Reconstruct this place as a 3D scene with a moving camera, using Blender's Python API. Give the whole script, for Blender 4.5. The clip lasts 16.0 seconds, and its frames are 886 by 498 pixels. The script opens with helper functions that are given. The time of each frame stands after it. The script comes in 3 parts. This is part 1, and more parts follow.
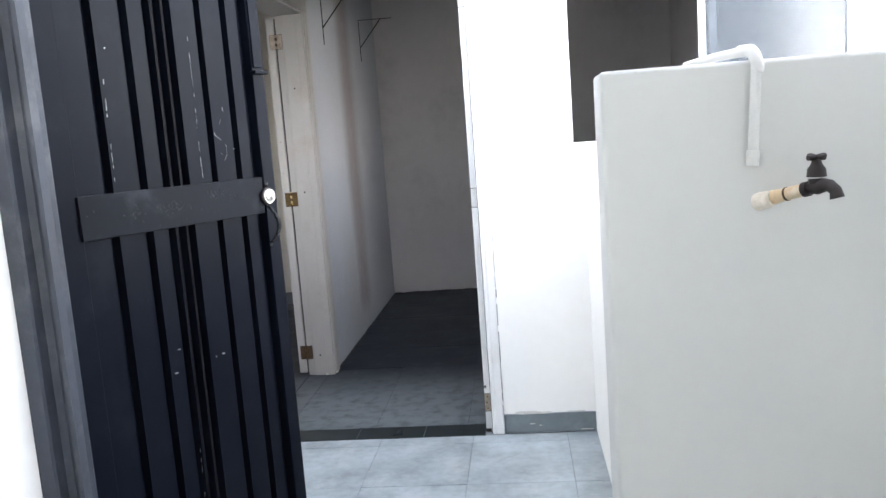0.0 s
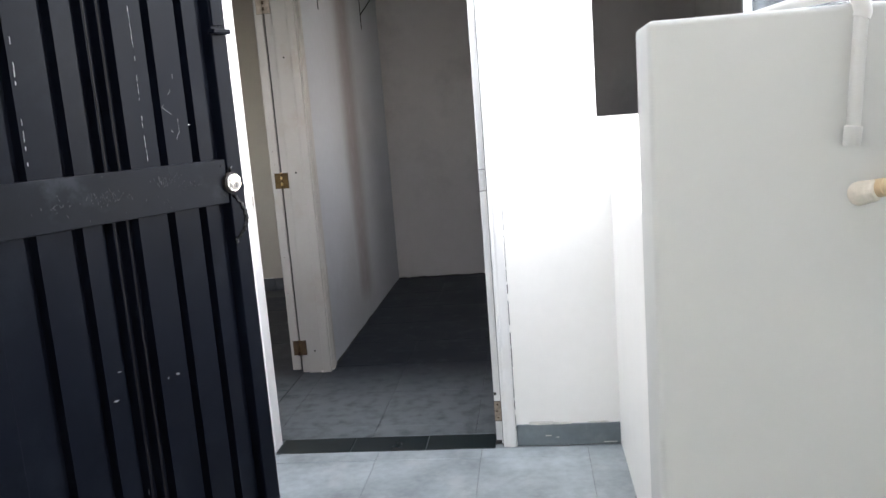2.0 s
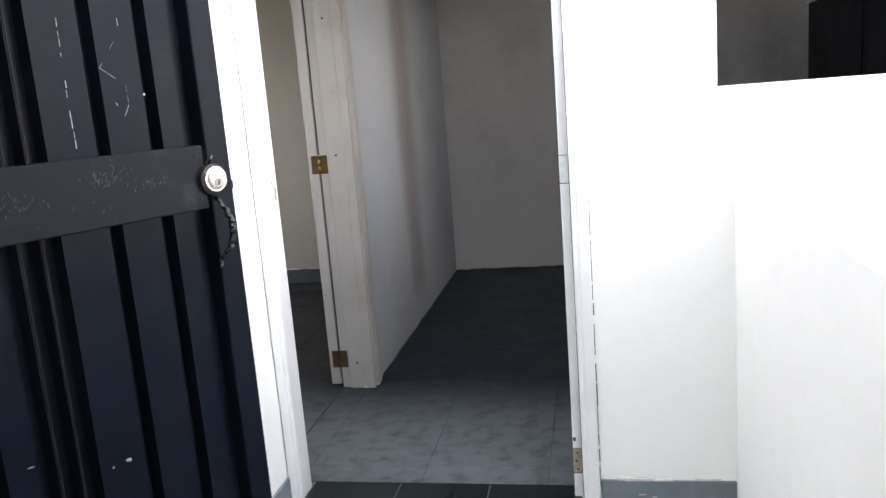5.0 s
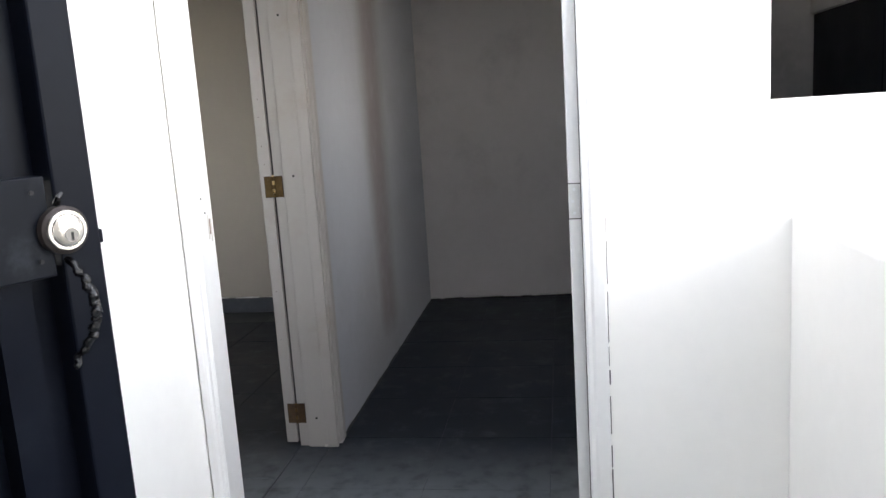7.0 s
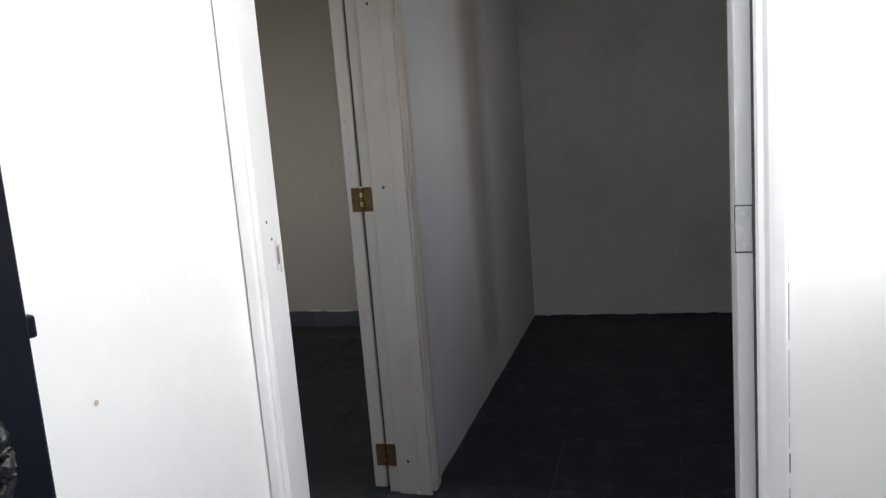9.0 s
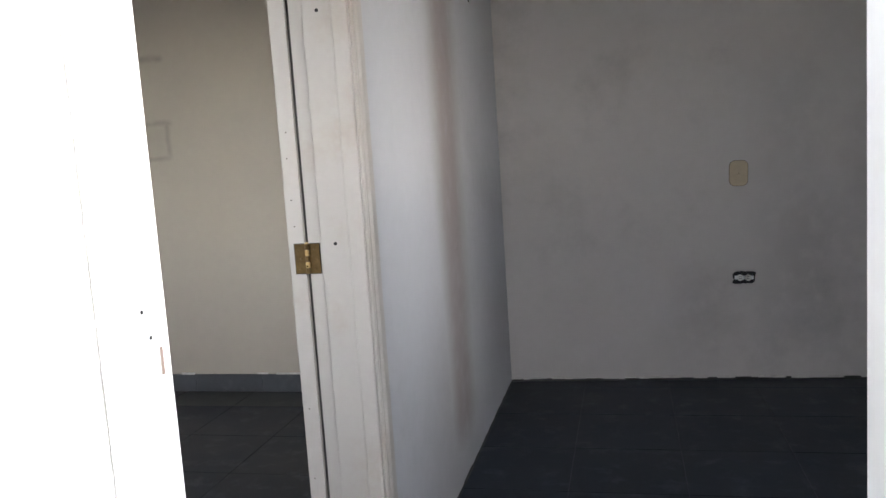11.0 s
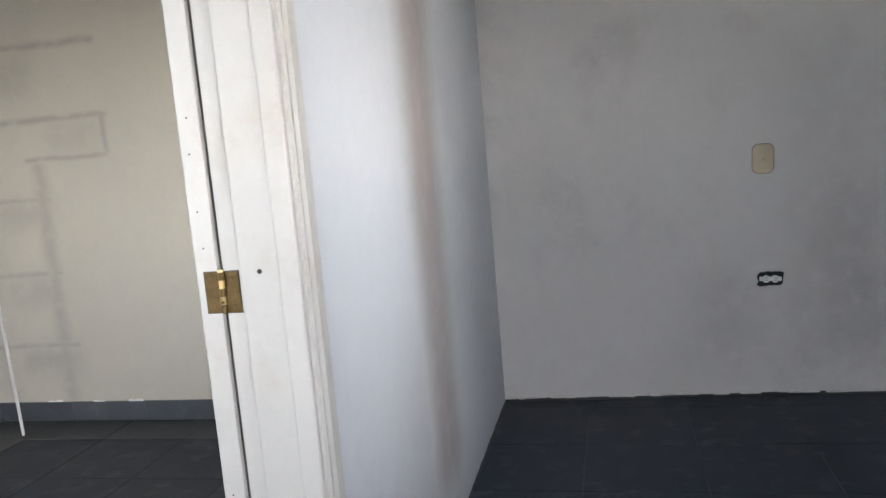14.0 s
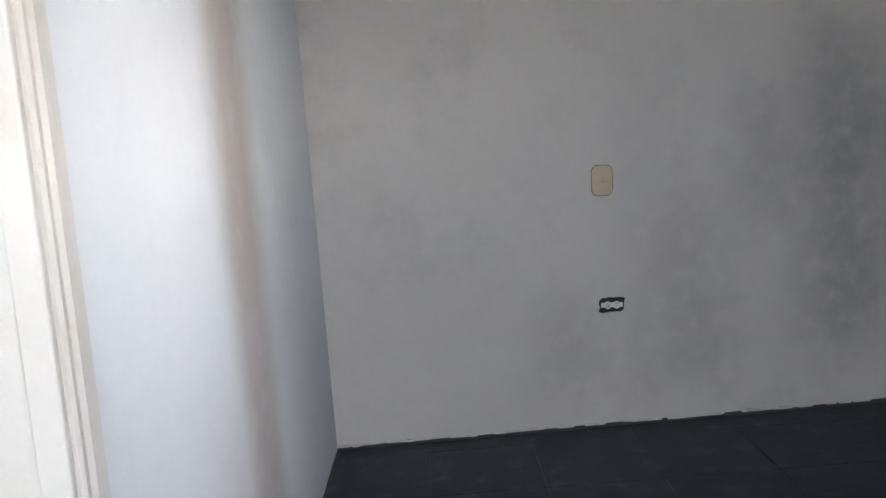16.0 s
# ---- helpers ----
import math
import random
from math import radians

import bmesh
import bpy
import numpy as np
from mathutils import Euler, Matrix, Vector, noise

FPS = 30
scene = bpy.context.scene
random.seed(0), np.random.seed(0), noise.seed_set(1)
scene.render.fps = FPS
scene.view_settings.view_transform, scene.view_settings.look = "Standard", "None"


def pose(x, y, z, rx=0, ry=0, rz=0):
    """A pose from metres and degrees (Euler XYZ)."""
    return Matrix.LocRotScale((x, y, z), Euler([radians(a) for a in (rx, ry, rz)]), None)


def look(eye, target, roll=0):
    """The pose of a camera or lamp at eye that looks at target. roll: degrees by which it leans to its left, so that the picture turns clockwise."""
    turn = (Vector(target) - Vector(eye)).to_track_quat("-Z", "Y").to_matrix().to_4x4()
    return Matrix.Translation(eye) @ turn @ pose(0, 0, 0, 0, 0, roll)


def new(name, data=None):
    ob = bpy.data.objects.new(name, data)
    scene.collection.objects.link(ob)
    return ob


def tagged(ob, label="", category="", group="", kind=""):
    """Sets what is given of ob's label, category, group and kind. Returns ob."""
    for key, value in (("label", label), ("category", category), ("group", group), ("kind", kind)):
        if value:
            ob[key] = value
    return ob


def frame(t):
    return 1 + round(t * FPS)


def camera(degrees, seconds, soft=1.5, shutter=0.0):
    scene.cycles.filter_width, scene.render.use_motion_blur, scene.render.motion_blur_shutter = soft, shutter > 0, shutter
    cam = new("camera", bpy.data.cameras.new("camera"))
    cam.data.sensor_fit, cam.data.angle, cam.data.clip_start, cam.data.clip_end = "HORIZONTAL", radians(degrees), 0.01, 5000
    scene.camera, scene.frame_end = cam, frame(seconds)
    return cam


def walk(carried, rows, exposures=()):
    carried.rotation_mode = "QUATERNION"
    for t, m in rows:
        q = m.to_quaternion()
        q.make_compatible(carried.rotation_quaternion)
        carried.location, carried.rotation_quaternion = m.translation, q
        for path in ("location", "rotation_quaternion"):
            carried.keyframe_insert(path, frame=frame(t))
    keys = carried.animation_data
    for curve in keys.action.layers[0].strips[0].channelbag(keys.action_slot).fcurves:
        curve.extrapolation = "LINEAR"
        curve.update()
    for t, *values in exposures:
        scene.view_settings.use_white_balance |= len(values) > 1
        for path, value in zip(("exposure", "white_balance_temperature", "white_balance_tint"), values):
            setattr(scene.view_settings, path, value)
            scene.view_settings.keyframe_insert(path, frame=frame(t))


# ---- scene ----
cam = camera(58.0, 16.0)
PATH = [
    (0, (0.066, 0.683, 1.298), (-0.133, 2.653, 1.022), -4.2),
    (0.5, (-0.031, 0.813, 1.302), (-0.128, 2.801, 1.102), -2.5),
    (1, (-0.042, 0.875, 1.293), (-0.154, 2.852, 1.012), -2.7),
    (1.5, (0.01, 1.033, 1.299), (-0.208, 3.004, 1.041), -3.9),
    (2, (0.051, 1.1, 1.291), (-0.177, 3.059, 0.957), -4.4),
    (2.5, (0.002, 1.229, 1.288), (-0.137, 3.199, 0.971), -4.2),
    (3, (-0.096, 1.349, 1.287), (-0.133, 3.322, 0.966), -3.4),
    (3.5, (-0.098, 1.443, 1.279), (-0.275, 3.406, 0.941), -4.2),
    (4, (-0.048, 1.6, 1.283), (-0.386, 3.543, 0.945), -4.1),
    (4.5, (-0.045, 1.672, 1.279), (-0.421, 3.599, 0.899), -4.5),
    (7, (-0.152, 2.232, 1.266), (-0.454, 4.177, 0.916), -3.7),
    (7.5, (-0.251, 2.35, 1.274), (-0.409, 4.325, 1.005), -3.7),
    (8, (-0.28, 2.405, 1.265), (-0.495, 4.361, 0.907), -4.4),
    (8.5, (-0.263, 2.564, 1.268), (-0.682, 4.499, 0.98), -4.9),
    (9, (-0.253, 2.629, 1.268), (-0.794, 4.525, 0.936), -4.5),
    (9.5, (-0.322, 2.763, 1.262), (-0.763, 4.692, 0.972), -3.8),
    (12, (-0.467, 3.33, 1.265), (-0.929, 5.262, 1.026), -3.6),
    (12.5, (-0.518, 3.404, 1.268), (-0.998, 5.325, 0.983), -2.6),
    (13, (-0.489, 3.55, 1.263), (-1.024, 5.463, 1.025), -4.0),
    (13.5, (-0.468, 3.637, 1.261), (-1.022, 5.541, 0.997), -4.4),
    (14, (-0.494, 3.722, 1.259), (-0.918, 5.657, 0.987), -4.9),
    (14.5, (-0.552, 3.839, 1.262), (-0.788, 5.808, 1.005), -4.2),
    (15, (-0.582, 3.873, 1.248), (-0.623, 5.854, 0.974), -4.5),
    (15.5, (-0.58, 3.96, 1.248), (-0.585, 5.939, 0.963), -4.2),
    (16, (-0.571, 4.075, 1.246), (-0.551, 6.059, 0.993), -4.3),
]
EXPOSURES = [(t, stops, 6250 if t < 0.4 else 6550 if t < 14 else 6300, 13 if t < 14 else 11) for t, stops in (
    (0.0, 0.75), (0.5, 0.25), (1.0, 0.15), (1.5, 0.5), (2.0, 0.5), (2.5, 0.2), (3.0, 0.05), (3.5, 0.25), (4.5, 0.6), (7.0, 0.25), (8.5, 0.2),
    (9.0, -0.3), (9.7, 0.2), (12.0, 1.25), (12.5, 0.88), (13.0, 1.05), (13.5, 1.38), (14.0, 1.7), (14.5, 1.7), (16.0, 1.9))]
walk(cam, [(t, look(eye, target, roll)) for t, eye, target, roll in PATH], EXPOSURES)

# ---- world and sun: bright overcast sky ----
world = bpy.data.worlds.new("sky")
scene.world = world
world.use_nodes = True
wn = world.node_tree.nodes
sky = wn.new("ShaderNodeTexSky")
sky.sky_type = 'NISHITA'
sky.sun_disc = False
sky.sun_elevation = radians(21)
sky.sun_rotation = radians(131)
sky.air_density, sky.dust_density, sky.ozone_density = 1.0, 0.5, 1.0
wn["Background"].inputs["Strength"].default_value = 1.15
veil = wn.new("ShaderNodeHueSaturation")
veil.inputs["Saturation"].default_value = 0.3
world.node_tree.links.new(sky.outputs[0], veil.inputs["Color"])
world.node_tree.links.new(veil.outputs[0], wn["Background"].inputs["Color"])
sun_data = bpy.data.lights.new("sun", 'SUN')
sun_data.energy, sun_data.angle, sun_data.color = 0.32, radians(14), (0.74, 0.87, 1.0)
sun = new("sun", sun_data)
sun.matrix_world = look((8.0, -6.9, 3.8), (0, 0, 0))

# ---- plan ----
FRONT, FRONT_IN = 4.04, 4.17         # wall between patio and rooms
HALL, HALL_W = -1.05, -1.195          # wall between back room and side room
BACK = 7.352                         # back wall of the back room, at HALL
SIDE_BACK, SIDE_W = 7.16, -3.67      # side room
PATIO_W, PATIO_E = -1.069, 1.62
ROOM_E = 1.342
CEIL = 2.5
DOOR_L, DOOR_R = -1.026, -0.140      # faces of the patio door's jambs
HINGE_Y = 5.05                       # face of the inner door's hinge jamb


# ---- materials ----
def material(name, colour, rough=0.6, metal=0.0, spread=0.12, scale=1.5, fine=40.0, bump=0.15, depth=0.004,
             dirt=None, dirt_amount=0.0, dirt_scale=0.8, random_tint=0.0, gloss_spread=0.1, coat=0.0):
    """A painted, plastered, tiled or metal surface: broad and fine variation, worn patches, fine relief."""
    m = bpy.data.materials.new(name)
    m.use_nodes = True
    nodes, links = m.node_tree.nodes, m.node_tree.links
    b = nodes["Principled BSDF"]
    geo = nodes.new("ShaderNodeNewGeometry")
    big = nodes.new("ShaderNodeTexNoise")
    big.inputs["Scale"].default_value, big.inputs["Detail"].default_value = scale, 6
    small = nodes.new("ShaderNodeTexNoise")
    small.inputs["Scale"].default_value, small.inputs["Detail"].default_value = fine, 4
    for n in (big, small):
        links.new(geo.outputs["Position"], n.inputs["Vector"])
    mix = nodes.new("ShaderNodeMath")
    mix.operation = 'MULTIPLY_ADD'
    links.new(small.outputs["Fac"], mix.inputs[0])
    mix.inputs[1].default_value = 0.35
    links.new(big.outputs["Fac"], mix.inputs[2])
    ramp = nodes.new("ShaderNodeMapRange")
    ramp.inputs["From Min"].default_value, ramp.inputs["From Max"].default_value = 0.35, 1.0
    ramp.inputs["To Min"].default_value, ramp.inputs["To Max"].default_value = 1 - spread, 1 + spread
    links.new(mix.outputs[0], ramp.inputs["Value"])
    value = ramp.outputs[0]
    if random_tint:
        info = nodes.new("ShaderNodeObjectInfo")
        tint = nodes.new("ShaderNodeMapRange")
        tint.inputs["To Min"].default_value, tint.inputs["To Max"].default_value = 1 - random_tint, 1 + random_tint
        links.new(info.outputs["Random"], tint.inputs["Value"])
        mul = nodes.new("ShaderNodeMath")
        mul.operation = 'MULTIPLY'
        links.new(value, mul.inputs[0])
        links.new(tint.outputs[0], mul.inputs[1])
        value = mul.outputs[0]
    col = nodes.new("ShaderNodeVectorMath")
    col.operation = 'SCALE'
    col.inputs[0].default_value = colour
    links.new(value, col.inputs["Scale"])
    out = col.outputs[0]
    if dirt:
        spots = nodes.new("ShaderNodeTexNoise")
        spots.inputs["Scale"].default_value, spots.inputs["Detail"].default_value = dirt_scale, 8
        spots.inputs["Roughness"].default_value = 0.65
        links.new(geo.outputs["Position"], spots.inputs["Vector"])
        cut = nodes.new("ShaderNodeMapRange")
        cut.interpolation_type = 'SMOOTHSTEP'
        cut.inputs["From Min"].default_value, cut.inputs["From Max"].default_value = 0.5, 0.72
        cut.inputs["To Max"].default_value = dirt_amount
        links.new(spots.outputs["Fac"], cut.inputs["Value"])
        over = nodes.new("ShaderNodeMix")
        over.data_type = 'RGBA'
        links.new(cut.outputs[0], over.inputs["Factor"])
        links.new(out, over.inputs["A"])
        over.inputs["B"].default_value = (*dirt, 1)
        out = over.outputs["Result"]
    links.new(out, b.inputs["Base Color"])
    gloss = nodes.new("ShaderNodeMapRange")
    gloss.inputs["To Min"].default_value = max(0.03, rough - gloss_spread)
    gloss.inputs["To Max"].default_value = min(1.0, rough + gloss_spread)
    links.new(big.outputs["Fac"], gloss.inputs["Value"])
    links.new(gloss.outputs[0], b.inputs["Roughness"])
    b.inputs["Metallic"].default_value = metal
    b.inputs["Coat Weight"].default_value = coat
    rel = nodes.new("ShaderNodeBump")
    rel.inputs["Strength"].default_value, rel.inputs["Distance"].default_value = bump, depth
    links.new(mix.outputs[0], rel.inputs["Height"])
    links.new(rel.outputs[0], b.inputs["Normal"])
    return m


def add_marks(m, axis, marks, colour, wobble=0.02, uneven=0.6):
    """Soft-edged bars of another colour (shelf grime, stains, painted light and shade), each (u0, u1, z0, z1, edge,
    amount), u along axis.
    """
    nodes, links = m.node_tree.nodes, m.node_tree.links
    b = nodes["Principled BSDF"]
    geo = nodes.new("ShaderNodeNewGeometry")
    wob = nodes.new("ShaderNodeTexNoise")
    wob.inputs["Scale"].default_value, wob.inputs["Detail"].default_value = 9.0, 6
    links.new(geo.outputs["Position"], wob.inputs["Vector"])
    centred = nodes.new("ShaderNodeVectorMath")
    centred.operation = 'MULTIPLY_ADD'
    links.new(wob.outputs["Color"], centred.inputs[0])
    centred.inputs[1].default_value = (wobble, wobble, wobble)
    links.new(geo.outputs["Position"], centred.inputs[2])
    sep = nodes.new("ShaderNodeSeparateXYZ")
    links.new(centred.outputs[0], sep.inputs[0])
    total = None

    def math_node(op, a, c):
        n = nodes.new("ShaderNodeMath")
        n.operation = op
        for i, v in enumerate((a, c)):
            if isinstance(v, float):
                n.inputs[i].default_value = v
            else:
                links.new(v, n.inputs[i])
        return n.outputs[0]

    def step(src, a, c):
        n = nodes.new("ShaderNodeMapRange")
        n.interpolation_type = 'SMOOTHSTEP'
        n.inputs["From Min"].default_value, n.inputs["From Max"].default_value = a, c
        links.new(src, n.inputs["Value"])
        return n.outputs[0]
    for u0, u1, z0, z1, edge, amount in marks:
        u, z = sep.outputs[axis], sep.outputs[2]
        k = wobble / 2
        edge = edge * 1.6
        inside = math_node('MULTIPLY', math_node('MULTIPLY', step(u, u0 + k - edge, u0 + k + edge), step(u, u1 + k + edge, u1 + k - edge)),
                           math_node('MULTIPLY', step(z, z0 + k - edge, z0 + k + edge), step(z, z1 + k + edge, z1 + k - edge)))
        inside = math_node('MULTIPLY', inside, float(amount))
        total = inside if total is None else math_node('MAXIMUM', total, inside)
    grain = nodes.new("ShaderNodeTexNoise")
    grain.inputs["Scale"].default_value, grain.inputs["Detail"].default_value = 14.0, 6
    links.new(geo.outputs["Position"], grain.inputs["Vector"])
    total = math_node('MULTIPLY', total, step(grain.outputs["Fac"], 0.05 if uneven > 0.3 else -0.6, 0.6))
    src = b.inputs["Base Color"].links[0].from_socket
    over = nodes.new("ShaderNodeMix")
    over.data_type = 'RGBA'
    links.new(math_node('MULTIPLY', total, 0.68), over.inputs["Factor"])
    links.new(src, over.inputs["A"])
    over.inputs["B"].default_value = (*colour, 1)
    links.new(over.outputs["Result"], b.inputs["Base Color"])


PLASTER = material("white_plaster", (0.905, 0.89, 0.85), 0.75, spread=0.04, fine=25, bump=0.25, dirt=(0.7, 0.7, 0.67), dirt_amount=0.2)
# Room plaster, cream and ceiling set darker to stand for dim indoor light.
PLASTER_DIM = material("room_plaster", (0.58, 0.548, 0.528), 0.8, spread=0.07, scale=1.2, fine=18, bump=0.35, depth=0.006,
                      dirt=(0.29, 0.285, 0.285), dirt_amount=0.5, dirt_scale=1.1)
# Grey stains; the rightmost also paints in the corner's shade.
add_marks(PLASTER_DIM, 0, [(1.00, 1.30, 0.25, 1.60, 0.13, 0.85), (0.72, 0.98, 0.85, 1.4, 0.12, 0.55), (0.30, 0.62, 0.25, 0.95, 0.13, 0.5),
                          (-0.18, 0.08, 0.15, 0.55, 0.10, 0.4), (0.25, 0.5, 1.0, 1.6, 0.14, 0.3)], (0.21, 0.208, 0.21), wobble=0.22)
CREAM = material("cream_plaster", (0.41, 0.367, 0.303), 0.8, spread=0.06, fine=20, bump=0.3, dirt=(0.34, 0.31, 0.27), dirt_amount=0.3)
CREAM_BACK = material("cream_plaster_shelf_marks", (0.41, 0.367, 0.303), 0.8, spread=0.06, fine=20, bump=0.3, dirt=(0.34, 0.31, 0.27), dirt_amount=0.3)
CREAM_SIDE = material("cream_plaster_side_marks", (0.41, 0.367, 0.303), 0.8, spread=0.06, fine=20, bump=0.3, dirt=(0.34, 0.31, 0.27), dirt_amount=0.3)
add_marks(CREAM_BACK, 0, [
    (-3.67, -2.84, 1.85, 1.875, 0.012, 0.75), (-3.67, -2.82, 1.50, 1.525, 0.012, 0.75), (-3.30, -2.84, 1.315, 1.335, 0.01, 0.75),
    (-2.86, -2.835, 1.32, 1.52, 0.012, 0.7), (-3.67, -3.18, 1.12, 1.14, 0.012, 0.65), (-3.67, -3.18, 0.75, 0.77, 0.012, 0.7),
    (-3.67, -3.14, 0.385, 0.405, 0.012, 0.7), (-3.26, -3.20, 0.10, 1.32, 0.03, 0.6), (-3.60, -3.52, 0.10, 1.8, 0.05, 0.3),
    (-3.62, -3.2, 1.62, 1.86, 0.06, 0.32), (-3.5, -3.18, 1.0, 1.12, 0.05, 0.38), (-3.5, -3.2, 0.6, 0.75, 0.05, 0.38),
    (-3.5, -3.15, 0.24, 0.39, 0.05, 0.45), (-3.18, -2.85, 1.34, 1.5, 0.06, 0.25)], (0.15, 0.143, 0.136))
add_marks(CREAM_SIDE, 1, [
    (6.3, 7.16, 1.84, 1.86, 0.012, 0.6), (6.3, 7.16, 1.5, 1.52, 0.012, 0.5), (6.5, 7.16, 1.12, 1.14, 0.012, 0.5),
    (6.6, 7.16, 0.72, 0.74, 0.012, 0.5), (6.7, 7.16, 0.33, 0.35, 0.02, 0.5)], (0.3, 0.28, 0.25))
# Brown marks paint the shade round the window light; bluish base imitates skylight.
HALL_PLASTER = material("room_plaster_shade_band", (0.445, 0.457, 0.478), 0.8, spread=0.07, scale=1.2, fine=18, bump=0.35, depth=0.006,
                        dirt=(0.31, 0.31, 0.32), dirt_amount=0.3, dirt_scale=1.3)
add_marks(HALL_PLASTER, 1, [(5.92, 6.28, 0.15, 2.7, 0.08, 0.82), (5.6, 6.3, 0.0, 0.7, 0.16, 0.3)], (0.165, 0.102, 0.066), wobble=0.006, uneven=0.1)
PARTITION_MAT = material("painted_render", (0.60, 0.60, 0.568), 0.7, spread=0.03, fine=22, bump=0.3, dirt=(0.55, 0.55, 0.525), dirt_amount=0.25, dirt_scale=2.0)
TILE_IN = material("dark_slate_tile", (0.012, 0.016, 0.023), 0.45, spread=0.28, scale=4.0, fine=30, bump=0.05, depth=0.001,
                   dirt=(0.05, 0.06, 0.068), dirt_amount=0.8, dirt_scale=9.0, random_tint=0.05)
TILE_IN.node_tree.nodes["Principled BSDF"].inputs["Specular IOR Level"].default_value = 0.25
TILE = material("grey_blue_tile", (0.33, 0.37, 0.385), 0.38, spread=0.5, scale=4.0, fine=30, bump=0.12, depth=0.002,
                dirt=(0.46, 0.49, 0.49), dirt_amount=0.75, dirt_scale=5.0, random_tint=0.05)
SKIRT = material("grey_skirting_tile", (0.17, 0.20, 0.215), 0.45, spread=0.2, scale=5.0, bump=0.15, depth=0.002,
                 dirt=(0.3, 0.33, 0.33), dirt_amount=0.4, dirt_scale=7.0, random_tint=0.08)
SKIRT_IN = material("dark_skirting_tile", (0.055, 0.06, 0.066), 0.5, spread=0.2, scale=5.0, bump=0.15, depth=0.002,
                    dirt=(0.13, 0.14, 0.14), dirt_amount=0.4, dirt_scale=7.0, random_tint=0.08)
GROUT = material("grey_grout", (0.27, 0.29, 0.3), 0.9, spread=0.2)
GROUT_IN = material("dark_grout", (0.060, 0.066, 0.075), 0.9, spread=0.2)
# Paler tiles inside the doorway paint in the daylight falling there.
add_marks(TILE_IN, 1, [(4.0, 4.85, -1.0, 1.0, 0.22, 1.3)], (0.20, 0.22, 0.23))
# Same slate tile, tinted paler olive to paint the cream wall's reflection.
TILE_SIDE = material("slate_tile_wall_reflection", (0.030, 0.031, 0.029), 0.42, spread=0.3, scale=4.0, fine=30, bump=0.05, depth=0.001,
                     dirt=(0.06, 0.062, 0.056), dirt_amount=0.8, dirt_scale=9.0, random_tint=0.05)
BARE_WOOD = material("bare_reddish_wood", (0.22, 0.155, 0.125), 0.8, spread=0.3, scale=30, fine=120, bump=0.4)
GREEN = material("dark_green_tile", (0.007, 0.014, 0.016), 0.3, spread=0.25, scale=6, bump=0.04, depth=0.001, random_tint=0.1)
# Cream-white paint, set darker than the patio frame's for the dimmer indoor light.
PAINT = material("dimmed_cream_wood_paint", (0.39, 0.367, 0.338), 0.45, spread=0.06, scale=3, fine=60, bump=0.2, depth=0.002,
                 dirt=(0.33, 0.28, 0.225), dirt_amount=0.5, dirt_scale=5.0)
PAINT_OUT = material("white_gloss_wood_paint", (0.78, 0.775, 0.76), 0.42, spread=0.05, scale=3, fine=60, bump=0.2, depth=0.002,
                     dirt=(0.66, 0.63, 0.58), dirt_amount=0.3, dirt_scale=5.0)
STEEL = material("navy_enamelled_steel", (0.0036, 0.0049, 0.0092), 0.40, spread=0.25, scale=3, fine=50, bump=0.15, depth=0.002,
                 dirt=(0.009, 0.0115, 0.017), dirt_amount=0.6, dirt_scale=7.0, gloss_spread=0.14)
STEEL.node_tree.nodes["Principled BSDF"].inputs["Specular IOR Level"].default_value = 0.09
STEEL_BAR = material("scuffed_navy_steel", (0.005, 0.0063, 0.010), 0.5, spread=0.25, scale=5, fine=60, bump=0.15, depth=0.002,
                     dirt=(0.03, 0.034, 0.041), dirt_amount=0.7, dirt_scale=11.0, gloss_spread=0.1)
STEEL_BAR.node_tree.nodes["Principled BSDF"].inputs["Specular IOR Level"].default_value = 0.13
# Dusty grey of the post; on the edge strip it paints a lit face.
DUSTY_LIT_STEEL = material("dusty_lit_grey_steel", (0.036, 0.042, 0.056), 0.5, spread=0.3, scale=4, fine=50, bump=0.2, depth=0.002,
                       dirt=(0.11, 0.115, 0.125), dirt_amount=0.6, dirt_scale=6.0)
SCUFF = material("grey_scuffed_enamel", (0.036, 0.038, 0.043), 0.6, spread=0.3, scale=60)
WORN_GLINT = material("brown_worn_glint", (0.013, 0.0105, 0.0095), 0.6, spread=0.5, scale=20)
WORN_GLINT.node_tree.nodes["Principled BSDF"].inputs["Specular IOR Level"].default_value = 0.12
OLD_PAINT = material("thick_old_paint", (0.70, 0.70, 0.68), 0.5, spread=0.1, scale=30, bump=0.2)
CHIP = material("bare_scratched_steel", (0.45, 0.45, 0.45), 0.5, metal=0.4)
BRASS = material("tarnished_brass", (0.135, 0.088, 0.037), 0.5, metal=0.85, spread=0.35, scale=30, fine=120, bump=0.3, depth=0.001)
BRASS_LIGHT = material("worn_brass", (0.62, 0.45, 0.22), 0.3, metal=0.95, spread=0.2, scale=40)
RUST = material("rusted_steel", (0.085, 0.05, 0.024), 0.75, metal=0.3, spread=0.4, scale=40, fine=140, bump=0.5, depth=0.002)
RUST_PALE = material("half_painted_rust", (0.33, 0.27, 0.21), 0.7, spread=0.4, scale=50, fine=140, bump=0.4, depth=0.002)
CHROME = material("polished_lock_steel", (0.74, 0.70, 0.64), 0.28, metal=1.0, spread=0.05, gloss_spread=0.05, bump=0.02)
PLUG = material("grey_plug_metal", (0.20, 0.19, 0.18), 0.35, metal=0.9, spread=0.1)
